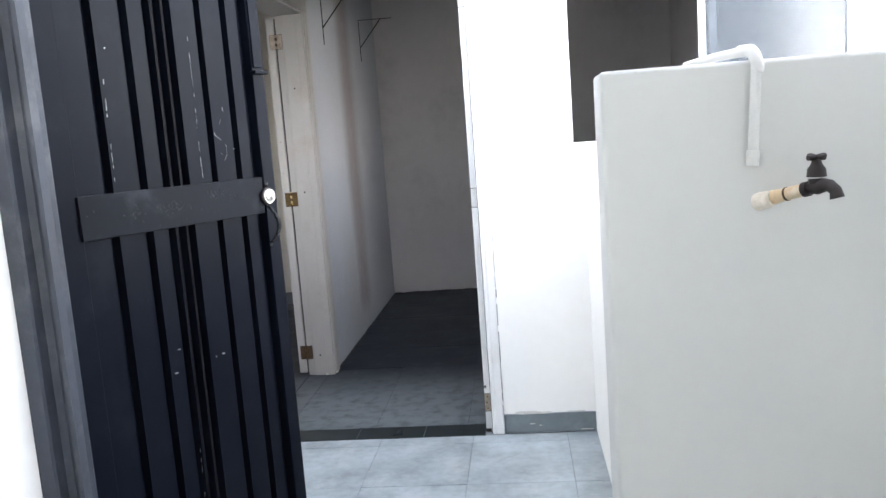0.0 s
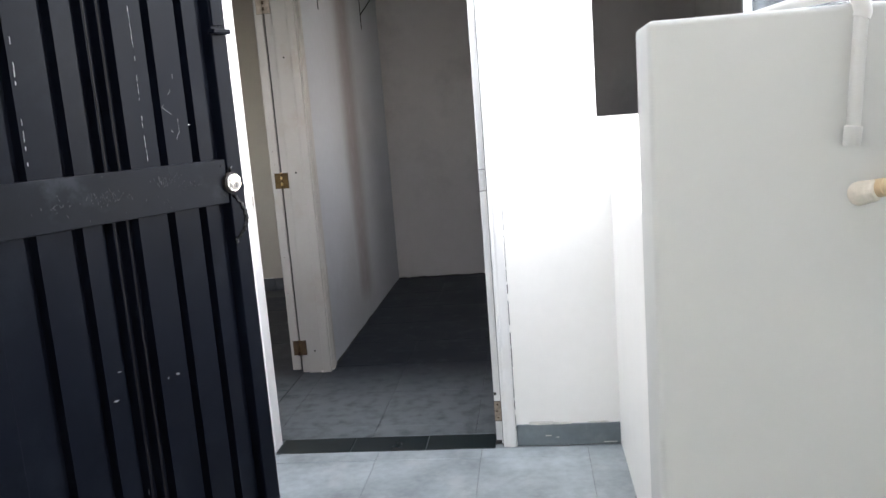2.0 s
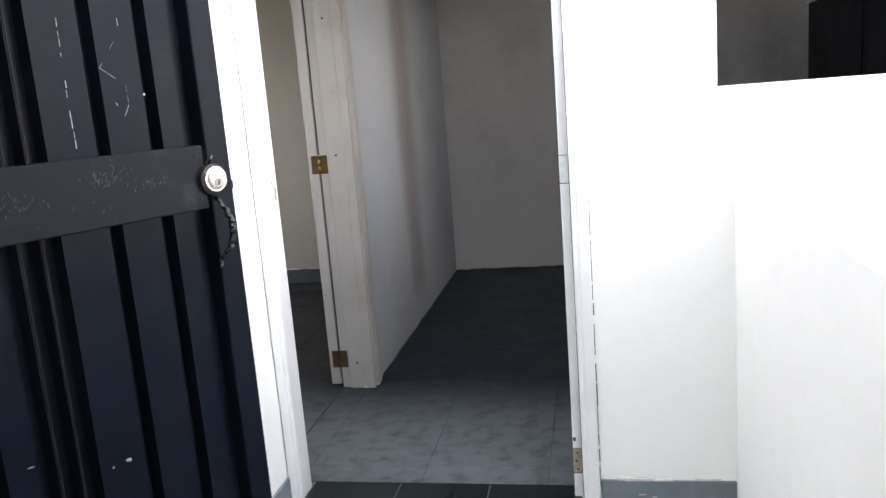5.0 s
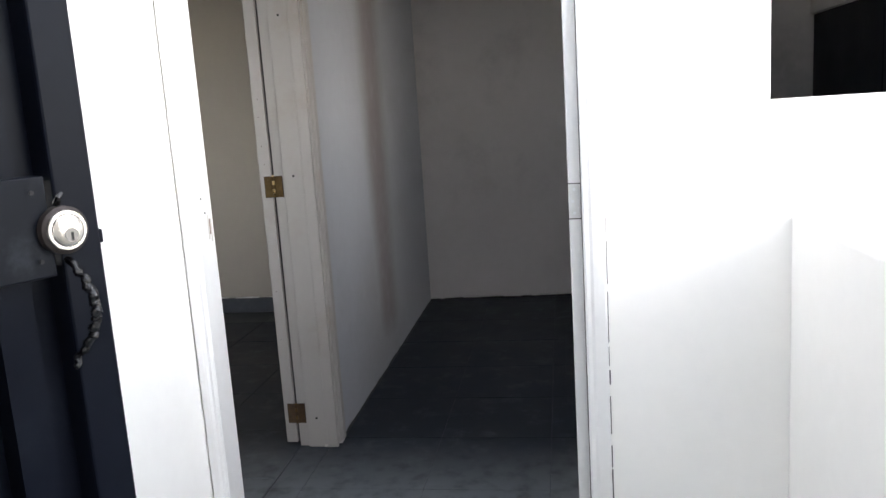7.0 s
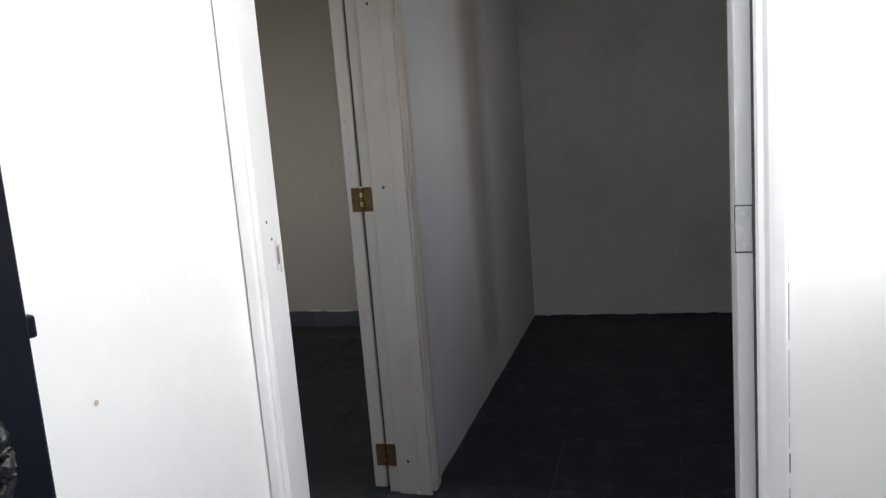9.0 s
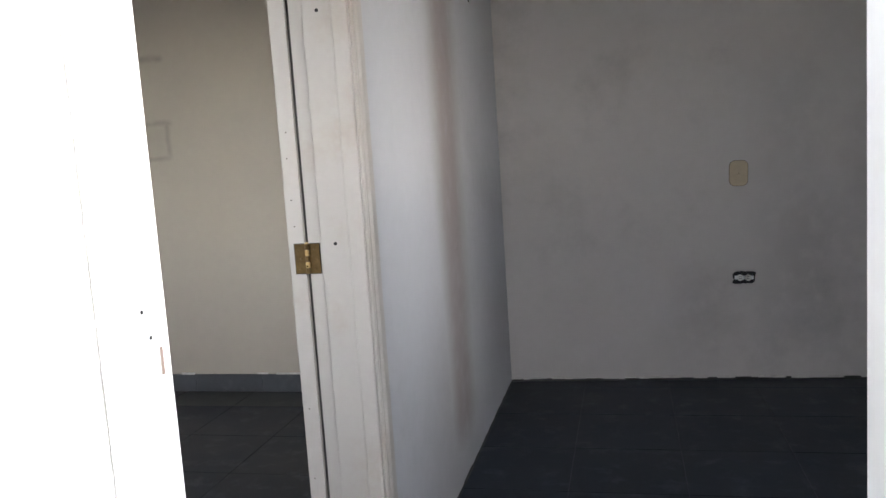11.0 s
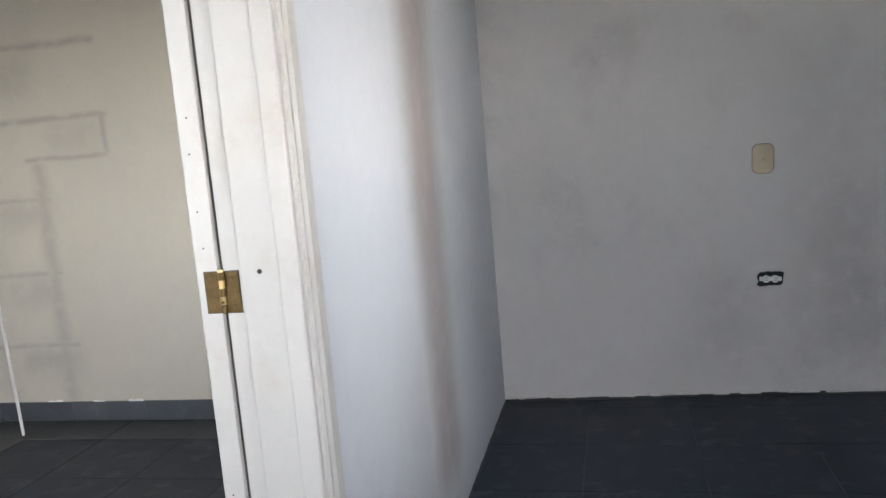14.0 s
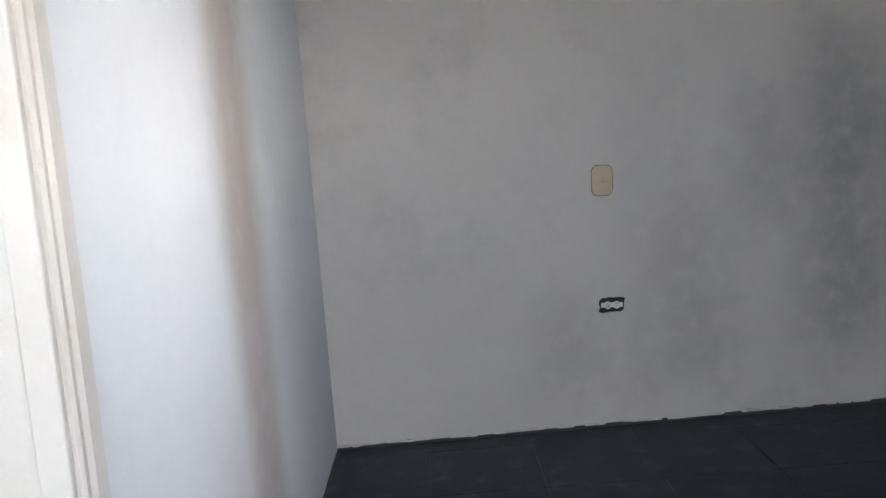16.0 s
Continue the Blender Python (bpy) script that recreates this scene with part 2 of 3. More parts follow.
IRON = material("black_wrought_iron", (0.006, 0.006, 0.007), 0.16, spread=0.3, scale=60, bump=0.9, depth=0.004, coat=0.0)
IRON.node_tree.nodes["Principled BSDF"].inputs["Specular IOR Level"].default_value = 0.5
BLACK = material("black_void", (0.012, 0.012, 0.012), 0.8, spread=0.2)
PVC = material("white_pvc", (0.62, 0.61, 0.575), 0.4, spread=0.05, bump=0.05, dirt=(0.55, 0.5, 0.42), dirt_amount=0.3, dirt_scale=12)
OLD_PVC = material("yellowed_pipe", (0.62, 0.47, 0.29), 0.5, spread=0.15, scale=25, bump=0.2, dirt=(0.75, 0.7, 0.62), dirt_amount=0.7, dirt_scale=20)
BRONZE = material("blackened_bronze", (0.035, 0.028, 0.026), 0.5, metal=0.5, spread=0.3, scale=40, bump=0.3)
BEIGE = material("yellowed_plastic", (0.54, 0.44, 0.30), 0.45, spread=0.08, scale=20, bump=0.05)
IVORY = material("white_socket_plastic", (0.7, 0.7, 0.68), 0.45, spread=0.1, scale=40)
ALU = material("white_aluminium", (0.78, 0.79, 0.8), 0.35, spread=0.04, bump=0.05)
OUTLINE_SHADE = material("brown_outline_shade", (0.17, 0.14, 0.105), 0.9, spread=0.4, scale=60)
RUBBER = material("dark_window_seal", (0.03, 0.03, 0.035), 0.6)
CEILING = material("ceiling_paint", (0.52, 0.51, 0.49), 0.85, spread=0.05, bump=0.3)
CONCRETE = material("concrete", (0.35, 0.34, 0.32), 0.9, spread=0.2, scale=2, bump=0.4)
MORTAR = material("broken_plaster", (0.62, 0.60, 0.56), 0.95, spread=0.3, scale=25, fine=90, bump=0.8, depth=0.01)
SEALANT = material("cream_sealant", (0.70, 0.64, 0.54), 0.7, spread=0.15, scale=40, fine=120, bump=0.6, depth=0.004)
CRACK = material("crack_shadow_gap", (0.05, 0.048, 0.045), 0.95, spread=0.3)

GLASS = bpy.data.materials.new("obscured_glass")
GLASS.use_nodes = True
gb = GLASS.node_tree.nodes["Principled BSDF"]
gb.inputs["Base Color"].default_value = (0.20, 0.225, 0.25, 1)
gb.inputs["Roughness"].default_value = 0.22
gb.inputs["Transmission Weight"].default_value = 0.8
gb.inputs["IOR"].default_value = 1.5
gb.inputs["Specular IOR Level"].default_value = 0.25


# ---- mesh helpers ----
def box(bm, x0, x1, y0, y1, z0, z1):
    vs = [bm.verts.new((x, y, z)) for z in (z0, z1) for y in (y0, y1) for x in (x0, x1)]
    for f in ((0, 2, 3, 1), (4, 5, 7, 6), (0, 1, 5, 4), (2, 6, 7, 3), (0, 4, 6, 2), (1, 3, 7, 5)):
        bm.faces.new([vs[i] for i in f])


def boxes(*list_of_boxes, bevel=0.0, segments=2):
    bm = bmesh.new()
    for b in list_of_boxes:
        box(bm, *b)
    if bevel:
        bmesh.ops.bevel(bm, geom=bm.edges[:], offset=bevel, segments=segments, profile=0.5, affect='EDGES')
    return bm


def tube(bm, points, radius, sides=16, caps=True):
    """A pipe along points; radius is a number or one per point."""
    pts = [Vector(p) for p in points]
    rad = radius if isinstance(radius, (list, tuple)) else [radius] * len(pts)
    rings = []
    side = None
    for i, p in enumerate(pts):
        d = (pts[min(i + 1, len(pts) - 1)] - pts[max(i - 1, 0)]).normalized()
        if side is None:
            side = d.cross(Vector((0, 0, 1)))
            if side.length < 0.1:
                side = d.cross(Vector((0, 1, 0)))
        side = (side - d * side.dot(d)).normalized()
        up = d.cross(side)
        rings.append([bm.verts.new(p + rad[i] * (math.cos(a) * side + math.sin(a) * up))
                      for a in [2 * math.pi * k / sides for k in range(sides)]])
    for a, b in zip(rings, rings[1:]):
        for k in range(sides):
            bm.faces.new((a[k], a[(k + 1) % sides], b[(k + 1) % sides], b[k]))
    if caps:
        bm.faces.new(rings[0][::-1])
        bm.faces.new(rings[-1])
    return bm


def prism(bm, outline, z0, z1):
    """An upright extrusion of a plan outline."""
    low = [bm.verts.new((x, y, z0)) for x, y in outline]
    top = [bm.verts.new((x, y, z1)) for x, y in outline]
    n = len(outline)
    for i in range(n):
        bm.faces.new((low[i], low[(i + 1) % n], top[(i + 1) % n], top[i]))
    bm.faces.new(low[::-1])
    bm.faces.new(top)
    return bm


def mesh_of(name, bm, mat, smooth=False):
    bmesh.ops.recalc_face_normals(bm, faces=bm.faces[:])
    me = bpy.data.meshes.new(name)
    bm.to_mesh(me)
    bm.free()
    me.materials.append(mat)
    if smooth:
        me.shade_smooth()
        me.set_sharp_from_angle(angle=radians(40))
    return me


def part(name, bm, mat, parent, label="", smooth=False):
    ob = new(name, mesh_of(name, bm, mat, smooth))
    ob.parent = parent
    if label:
        ob["label"] = label
    return ob


def thing(name, label, category, m=None, group="", kind=""):
    ob = new(name)
    ob.empty_display_size = 0.05
    if m is not None:
        ob.matrix_world = m
    return tagged(ob, label, category, group, kind)


def structure(name, bm, mat, label, category, smooth=False):
    return tagged(new(name, mesh_of(name, bm, mat, smooth)), label, category, kind="structure")


# ---- walls ----
WALL_TOP = 2.62
structure("wall_front", boxes(
    (-1.24, -1.046, FRONT, 4.10, -0.05, WALL_TOP), (-1.046, -0.108, FRONT, FRONT_IN, 2.065, WALL_TOP),
    (-0.108, 0.29, FRONT, FRONT_IN, -0.05, WALL_TOP), (0.29, 1.50, FRONT, FRONT_IN, -0.05, 1.234),
    (0.29, 1.50, FRONT, FRONT_IN, 2.35, WALL_TOP), (1.50, 1.75, FRONT, FRONT_IN, -0.05, WALL_TOP)),
    PLASTER, "white plastered wall of the patio, brightly daylit", "wall")
structure("wall_patio_west", boxes((-1.24, PATIO_W, -2.5, 2.40, -0.05, 2.549), (-1.24, PATIO_W, 2.40, FRONT, -0.05, 1.78)), PLASTER,
          "white plastered side wall of the patio", "wall")
# Unseen east and south walls, heights chosen to block or admit light.
structure("unseen_wall_east", boxes((PATIO_E, 1.75, -2.5, -0.6, -0.05, 1.3), (PATIO_E, 1.75, -0.6, 2.44, -0.05, 2.62), (PATIO_E, 1.75, 2.44, FRONT, -0.05, 1.10)), PLASTER,
          "unseen white plastered side wall, stepped to shape the patio light", "wall")
structure("unseen_wall_south", boxes((-1.24, 1.75, -2.65, -2.5, -0.05, 2.9)), PLASTER, "unseen white plastered rear wall added to limit the light", "wall")
# Unseen slab, sized to keep the partition's front in shade.
structure("shade_slab", boxes((PATIO_W, PATIO_E, -2.5, 1.92, 2.55, 2.7)), CONCRETE, "unseen concrete slab added to shade the passage", "roof")
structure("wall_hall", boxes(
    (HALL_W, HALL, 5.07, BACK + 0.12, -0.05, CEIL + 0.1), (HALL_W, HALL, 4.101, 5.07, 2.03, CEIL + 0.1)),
    HALL_PLASTER, "plastered room wall with faint stains and a painted shade band", "wall")
skew = 0.03
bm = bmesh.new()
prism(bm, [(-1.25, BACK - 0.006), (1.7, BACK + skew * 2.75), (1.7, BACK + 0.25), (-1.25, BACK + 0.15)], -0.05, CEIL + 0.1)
structure("wall_back", bm, PLASTER_DIM, "patchy plastered back wall of the room, colour dimmed", "wall")
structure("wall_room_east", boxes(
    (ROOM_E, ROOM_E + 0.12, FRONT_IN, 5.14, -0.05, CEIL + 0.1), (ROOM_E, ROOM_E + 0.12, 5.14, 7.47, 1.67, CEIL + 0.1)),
    PLASTER_DIM, "plastered wall, colour dimmed, with dark panels in a low opening", "wall")
# Dark panels added to stand in for the darkness of a low opening.
opening_fill = thing("dark_opening_fill", "dark navy panels standing in for an unlit low opening", "door", pose(ROOM_E + 0.02, 6.305, 0))
part("dark_panel", boxes((0.0, 0.035, 0.0, 1.15, 0.004, 1.665), bevel=0.003), STEEL, opening_fill)
part("dark_panel", boxes((0.0, 0.035, -1.16, -0.006, 0.004, 1.665), bevel=0.003), STEEL, opening_fill)
part("edge_batten", boxes((-0.008, 0.0, 0.04, 0.09, 0.02, 1.64), bevel=0.002), STEEL, opening_fill)
structure("wall_side_back", boxes((-3.82, HALL_W, SIDE_BACK, SIDE_BACK + 0.12, -0.05, CEIL + 0.1)), CREAM_BACK,
          "cream wall with grey marks left by shelves", "wall")
structure("wall_side_west", boxes((-3.82, SIDE_W, FRONT, SIDE_BACK, -0.05, CEIL + 0.1)), CREAM_SIDE,
          "cream wall with faint marks left by shelves", "wall")
structure("wall_side_south", boxes(
    (SIDE_W, -3.3, FRONT, FRONT_IN, -0.05, CEIL + 0.1), (-3.3, -1.9, FRONT, FRONT_IN, -0.05, 0.9),
    (-3.3, -1.9, FRONT, FRONT_IN, 2.15, CEIL + 0.1), (-1.9, -1.24, FRONT, FRONT_IN, -0.05, CEIL + 0.1)),
    CREAM, "cream wall with a window to the daylight", "wall")
structure("ceiling", boxes((HALL, ROOM_E, FRONT_IN, BACK + 0.1, CEIL, CEIL + 0.1), (SIDE_W, HALL_W, FRONT_IN, SIDE_BACK, CEIL, CEIL + 0.1)),
          CEILING, "white painted room ceiling", "ceiling")
structure("ground", boxes((-300, 300, -300, 300, -0.2, -0.06)), CONCRETE, "concrete ground around the house", "ground")

# ---- partition and laundry tub ----
bm = boxes((0.25, PATIO_E - 0.002, 2.455, 2.60, -0.03, 1.412))
edges = [e for e in bm.edges if all(v.co.x < 0.3 for v in e.verts) and abs(e.verts[0].co.z - e.verts[1].co.z) > 1
         or all(v.co.z > 1.4 for v in e.verts)]
bmesh.ops.bevel(bm, geom=edges, offset=0.011, segments=4, profile=0.5, affect='EDGES')
structure("partition_wall", bm, PARTITION_MAT, "low white rendered partition wall with rounded top", "wall", smooth=True)
bm = boxes((0.337, PATIO_E - 0.002, 2.603, FRONT - 0.002, -0.03, 0.992))
bmesh.ops.bevel(bm, geom=[e for e in bm.edges if all(v.co.z > 0.9 for v in e.verts)], offset=0.012, segments=3, profile=0.5, affect='EDGES')
structure("counter_block", bm, PLASTER, "white plastered masonry laundry counter against the wall", "counter", smooth=True)


# ---- steel gate and its post ----
post = thing("gate_post", "dark steel gate post fixed against the white wall", "gate post", pose(-1.09, 2.365, 0))
bm = bmesh.new()
prism(bm, [(0.003, -0.03), (0.055, -0.03), (0.060, -0.024), (0.066, 0.0), (0.082, 0.006), (0.098, 0.0), (0.104, -0.018),
           (0.117, -0.020), (0.119, 0.008), (0.070, 0.018), (0.003, 0.018)], 0.0, 2.3)
part("post_channel", bm, DUSTY_LIT_STEEL, post, "folded steel post with a shadowed recess")
for z in (0.35, 1.15, 1.95):
    bm = bmesh.new()
    tube(bm, [(0.105, 0.018, z - 0.05), (0.105, 0.018, z + 0.05)], 0.008, 12)
    part("barrel_hinge", bm, STEEL, post)

gate = thing("steel_gate", "dark navy enamelled steel gate with ribbed panels, swung open", "gate", pose(-1.008, 2.392, 0, 0, 0, 62.3))
GW, GZ0, GZ1 = 0.748, 0.03, 2.25


def gate_sheet(z0, z1):
    """The ribbed sheet: flats with narrow folded grooves between the stiles."""
    grooves = [(0.173, 0.199), (0.274, 0.299), (0.344, 0.369), (0.376, 0.402), (0.408, 0.434), (0.511, 0.533), (0.602, 0.625), (0.664, 0.701)]
    flat, deep = 0.016, 0.040
    line = [(0.10, flat)]
    for a, b in grooves:
        line += [(a, flat), (a + 0.004, deep), (b - 0.004, deep), (b, flat)]
    line.append((0.72, flat))
    back = [(x, y + 0.002) for x, y in reversed(line)]
    return prism(bmesh.new(), line + back, z0, z1)


part("upper_panel", gate_sheet(1.215, GZ1 - 0.03), STEEL, gate, "ribbed steel sheet")
part("lower_panel", gate_sheet(GZ0 + 0.03, 1.122), STEEL, gate, "ribbed steel sheet with paint chips")
part("hinge_stile", boxes((0.0, 0.102, 0.0135, 0.046, GZ0, GZ1), bevel=0.003), STEEL, gate)
# Paler strip paints the gate's hinge edge as catching more light.
part("edge_strip", boxes((0.018, 0.041, 0.002, 0.0132, GZ0, GZ1), bevel=0.004), DUSTY_LIT_STEEL, gate, "steel edge strip coloured paler as if lit")
part("lock_stile", boxes((0.701, GW, 0.012, 0.046, GZ0, GZ1), bevel=0.003), STEEL, gate)
part("top_rail", boxes((0.1, 0.702, 0.013, 0.045, GZ1 - 0.06, GZ1 - 0.002), bevel=0.003), STEEL, gate)
part("bottom_rail", boxes((0.1, 0.702, 0.013, 0.045, GZ0 + 0.002, GZ0 + 0.07), bevel=0.003), STEEL, gate)
part("middle_bar", boxes((0.094, 0.690, 0.006, 0.03, 1.113, 1.221), bevel=0.002), STEEL_BAR, gate, "flat steel cross bar with scuffed paint")
plate = part("bolt_plate", boxes((0.704, 0.734, 0.006, 0.0122, 1.54, 1.98), bevel=0.002), STEEL, gate)
part("bolt_ledge", boxes((0.690, 0.742, -0.012, 0.0122, 1.520, 1.531), bevel=0.003), STEEL, plate)
part("latch_tongue", boxes((GW - 0.002, GW + 0.007, 0.018, 0.028, 1.138, 1.154), bevel=0.002), STEEL, gate)
for x, z in ((0.672, 1.205), (0.672, 1.132)):
    bm = bmesh.new()
    tube(bm, [(x, 0.0012, z), (x, -0.0008, z)], 0.0024, 10)
    part("screw", bm, BLACK, gate)
bm = bmesh.new()
tube(bm, [(0.700, 0.008, 1.162), (0.700, -0.004, 1.162), (0.700, -0.006, 1.162)], [0.026, 0.026, 0.023], 28)
rose = part("lock_rose", bm, BRONZE, gate, "dark lock rose", smooth=True)
bm = bmesh.new()
tube(bm, [(0.700, -0.004, 1.162), (0.700, -0.0085, 1.162), (0.700, -0.0095, 1.162), (0.700, -0.0096, 1.162), (0.700, -0.0088, 1.162), (0.700, -0.0105, 1.162), (0.700, -0.0118, 1.162)],
     [0.0225, 0.0218, 0.0208, 0.0190, 0.0182, 0.0160, 0.0090], 40)
cyl = part("lock_cylinder", bm, CHROME, gate, "shiny deadbolt cylinder", smooth=True)
bm = bmesh.new()
tube(bm, [(0.702, -0.0095, 1.157), (0.702, -0.0130, 1.157)], 0.0074, 20)
part("key_plug", bm, PLUG, cyl, smooth=True)
part("key_slot", boxes((0.7007, 0.7033, -0.0136, -0.0125, 1.1515, 1.160)), BLACK, cyl)
bm = bmesh.new()
tube(bm, [(0.700, -0.0085, 1.162), (0.700, -0.0099, 1.162)], 0.0178, 36)
part("ring_groove", bm, BRONZE, cyl, "dark groove round the lock face", smooth=True)
pts, rad = [], []
for i in range(73):
    q = i / 72
    bow = 0.030 * math.sin(math.pi * min(1, q * 1.05)) ** 0.7
    pts.append((0.700 + 0.010 * math.sin(math.pi * q) - 0.003 * q + 0.0012 * math.sin(q * 44), 0.003 - bow + 0.0012 * math.cos(q * 44), 1.130 - 0.112 * q))
    rad.append(0.0030 + 0.0022 * abs(math.sin(q * 40)) * random.uniform(0.5, 1.3) + (0.0010 if 0.2 < q < 0.8 else 0))
pts += [(0.695, 0.000, 1.013), (0.691, -0.002, 1.012), (0.689, -0.003, 1.015)]
rad += [0.004, 0.0035, 0.002]
bm = bmesh.new()
tube(bm, pts, rad, 10)
part("pull_handle", bm, IRON, gate, "twisted black wrought iron pull", smooth=True)
bm = bmesh.new()
tube(bm, [(0.698, 0.004, 1.190), (0.698, -0.003, 1.198), (0.702, -0.003, 1.202)], [0.004, 0.003, 0.002], 8)
part("rose_finial", bm, IRON, rose, smooth=True)
# paint chips on the sheet and scuffs on the bar
random.seed(4)
for x, z, w, h in ((0.482, 0.736, 0.011, 0.005), (0.316, 0.726, 0.014, 0.003), (0.603, 1.31, 0.004, 0.004), (0.334, 0.787, 0.010, 0.002),
                   (0.455, 0.734, 0.004, 0.003), (0.224, 1.573, 0.004, 0.004)):
    bm = bmesh.new()
    ring = [bm.verts.new((x + w * random.uniform(0.3, 0.62) * math.cos(a), 0.0152, z + h * random.uniform(0.3, 0.7) * math.sin(a)))
            for a in [2 * math.pi * k / 9 for k in range(9)]]
    back = [bm.verts.new((v.co.x, 0.0168, v.co.z)) for v in ring]
    for k in range(9):
        bm.faces.new((ring[k], ring[(k + 1) % 9], back[(k + 1) % 9], back[k]))
    bm.faces.new(ring)
    part("paint_chip", bm, CHIP, gate)


def scratch(bm, points, radius):
    """A bright scratch in the enamel, broken into short runs."""
    for (xa, za), (xb, zb) in zip(points, points[1:]):
        n = max(1, int(abs(zb - za) / 0.014))
        for k in range(n):
            if random.random() < 0.35:
                continue
            u, v = k / n, (k + random.uniform(0.4, 0.95)) / n
            j = random.uniform(-0.0006, 0.0006)
            r = radius * random.uniform(0.5, 1.2)
            tube(bm, [(xa + (xb - xa) * u + j, 0.0158, za + (zb - za) * u), (xa + (xb - xa) * v + j, 0.0158, za + (zb - za) * v)], r, 5)


bm = bmesh.new()
scratch(bm, [(0.206, 1.25), (0.207, 1.36), (0.209, 1.50)], 0.0009)
scratch(bm, [(0.479, 1.236), (0.478, 1.37), (0.481, 1.47), (0.480, 1.62)], 0.0006)
scratch(bm, [(0.535, 1.352), (0.566, 1.395), (0.575, 1.415), (0.573, 1.47)], 0.0004)
scratch(bm, [(0.535, 1.352), (0.574, 1.325), (0.574, 1.295), (0.563, 1.275)], 0.0004)
scratch(bm, [(0.549, 1.315), (0.553, 1.300), (0.557, 1.292)], 0.0009)
scratch(bm, [(0.36, 0.30), (0.362, 0.50)], 0.0005)
tagged(part("scratches", bm, CHIP, gate), kind="stuff")
bm = bmesh.new()
for x0, x1, z0, z1, n in ((0.20, 0.29, 1.155, 1.172, 16), (0.31, 0.40, 1.150, 1.178, 34), (0.47, 0.555, 1.168, 1.200, 44), (0.55, 0.61, 1.160, 1.180, 18),
                          (0.12, 0.66, 1.125, 1.210, 26)):
    for _ in range(n):
        x, z = random.gauss((x0 + x1) / 2, (x1 - x0) / 4), random.gauss((z0 + z1) / 2, (z1 - z0) / 4)
        a, w = random.uniform(0.6, 2.2), random.uniform(0.002, 0.008)
        x, z = min(max(x, 0.11), 0.67), min(max(z, 1.12), 1.213)
        tube(bm, [(x, 0.0058, z), (x + w * math.cos(a), 0.0058, min(z + w * math.sin(a), 1.217))], random.uniform(0.0003, 0.0008), 5)
tagged(part("scuffs", bm, SCUFF, gate), kind="stuff")
# Brown worn lines whose paler tone also paints the ridges' glint.
for x in (0.3725, 0.4050):
    for z0, z1 in ((GZ0 + 0.08, 1.11), (1.225, GZ1 - 0.07)):
        part("worn_ridge_glint", boxes((x - 0.0012, x + 0.0012, 0.0146, 0.0166, z0, z1), bevel=0.0005, segments=1), WORN_GLINT, gate)

# ---- patio door frame: jambs, casings, old hinge plates ----
def casing_profile(width, proud):
    """Section of a moulded casing: (across, out) from its inner to its outer edge."""
    return [(0, 0), (0, proud * 0.55), (width * 0.1, proud * 0.75), (width * 0.28, proud * 0.7), (width * 0.42, proud * 0.95),
            (width * 0.6, proud), (width * 0.9, proud), (width, proud * 0.8), (width, 0)]


def frame_set(name, label):
    return tagged(thing(name, label, "door frame"), kind="structure")


pf = frame_set("door_frame_patio", "white painted wooden door frame with chipped edges")
part("jamb", boxes((-1.046, DOOR_L, FRONT - 0.004, 4.122, 0.0, 2.045), bevel=0.002), PAINT_OUT, pf)
part("jamb", boxes((DOOR_R, -0.108, 4.06, FRONT_IN + 0.004, 0.0, 2.045), bevel=0.002), PAINT_OUT, pf)
part("head_jamb", boxes((-1.046, -0.108, FRONT - 0.003, FRONT_IN + 0.003, 2.045, 2.065)), PAINT_OUT, pf)
prof = casing_profile(0.037, 0.016)
part("casing", prism(bmesh.new(), [(DOOR_L - 0.002 - a, FRONT - o) for a, o in prof], 0.0, 2.10), PAINT_OUT, pf)
prof = casing_profile(0.050, 0.016)
part("casing", prism(bmesh.new(), [(-0.112 + a, FRONT - o) for a, o in prof], 0.0, 2.10), PAINT_OUT, pf)
part("casing_gap", boxes((-0.1135, -0.1115, FRONT - 0.009, 4.0605, 0.0, 2.045)), CRACK, pf)
part("head_casing", boxes((-1.08, -0.062, FRONT - 0.016, FRONT, 2.10, 2.155), bevel=0.004), PAINT_OUT, pf)
for z, mat, label in ((1.036, OLD_PAINT, "painted-over hinge plate"), (0.135, RUST_PALE, "rusty hinge plate"), (1.86, OLD_PAINT, "painted-over hinge plate")):
    hp = part("hinge_plate", boxes((-0.1405, -0.1145, 4.0582, 4.061, z - 0.039, z + 0.039), bevel=0.0008), mat, pf, label)
    for dz in (-0.027, 0.0, 0.027):
        bm = bmesh.new()
        cx = -0.1275 - (0.003 if dz == 0 else 0)
        tube(bm, [(cx, 4.0584, z + dz), (cx, 4.0570, z + dz)], 0.0036, 10)
        part("screw", bm, RUST if mat is RUST_PALE else ALU, hp)
    for a, b in ((z - 0.0415, z - 0.0392), (z + 0.0392, z + 0.0412)):
        part("plate_gap", boxes((-0.1415, -0.114, 4.0592, 4.061, a, b)), CRACK, pf)
    part("plate_gap", boxes((-0.1422, -0.1407, 4.0592, 4.061, z - 0.0415, z + 0.0412)), CRACK, pf)
for z, y, w, h in ((1.082, 4.066, 0.006, 0.009), (1.045, 4.080, 0.006, 0.010)):
    bm = bmesh.new()
    tube(bm, [(DOOR_L - 0.004, y, z), (DOOR_L + 0.0006, y, z)], w / 2, 10)
    part("screw_hole", bm, BLACK, pf)
part("strike_slot", boxes((DOOR_L - 0.004, DOOR_L + 0.0008, 4.095, 4.103, 0.990, 1.028)), BARE_WOOD, pf, "bare wood strike recess")
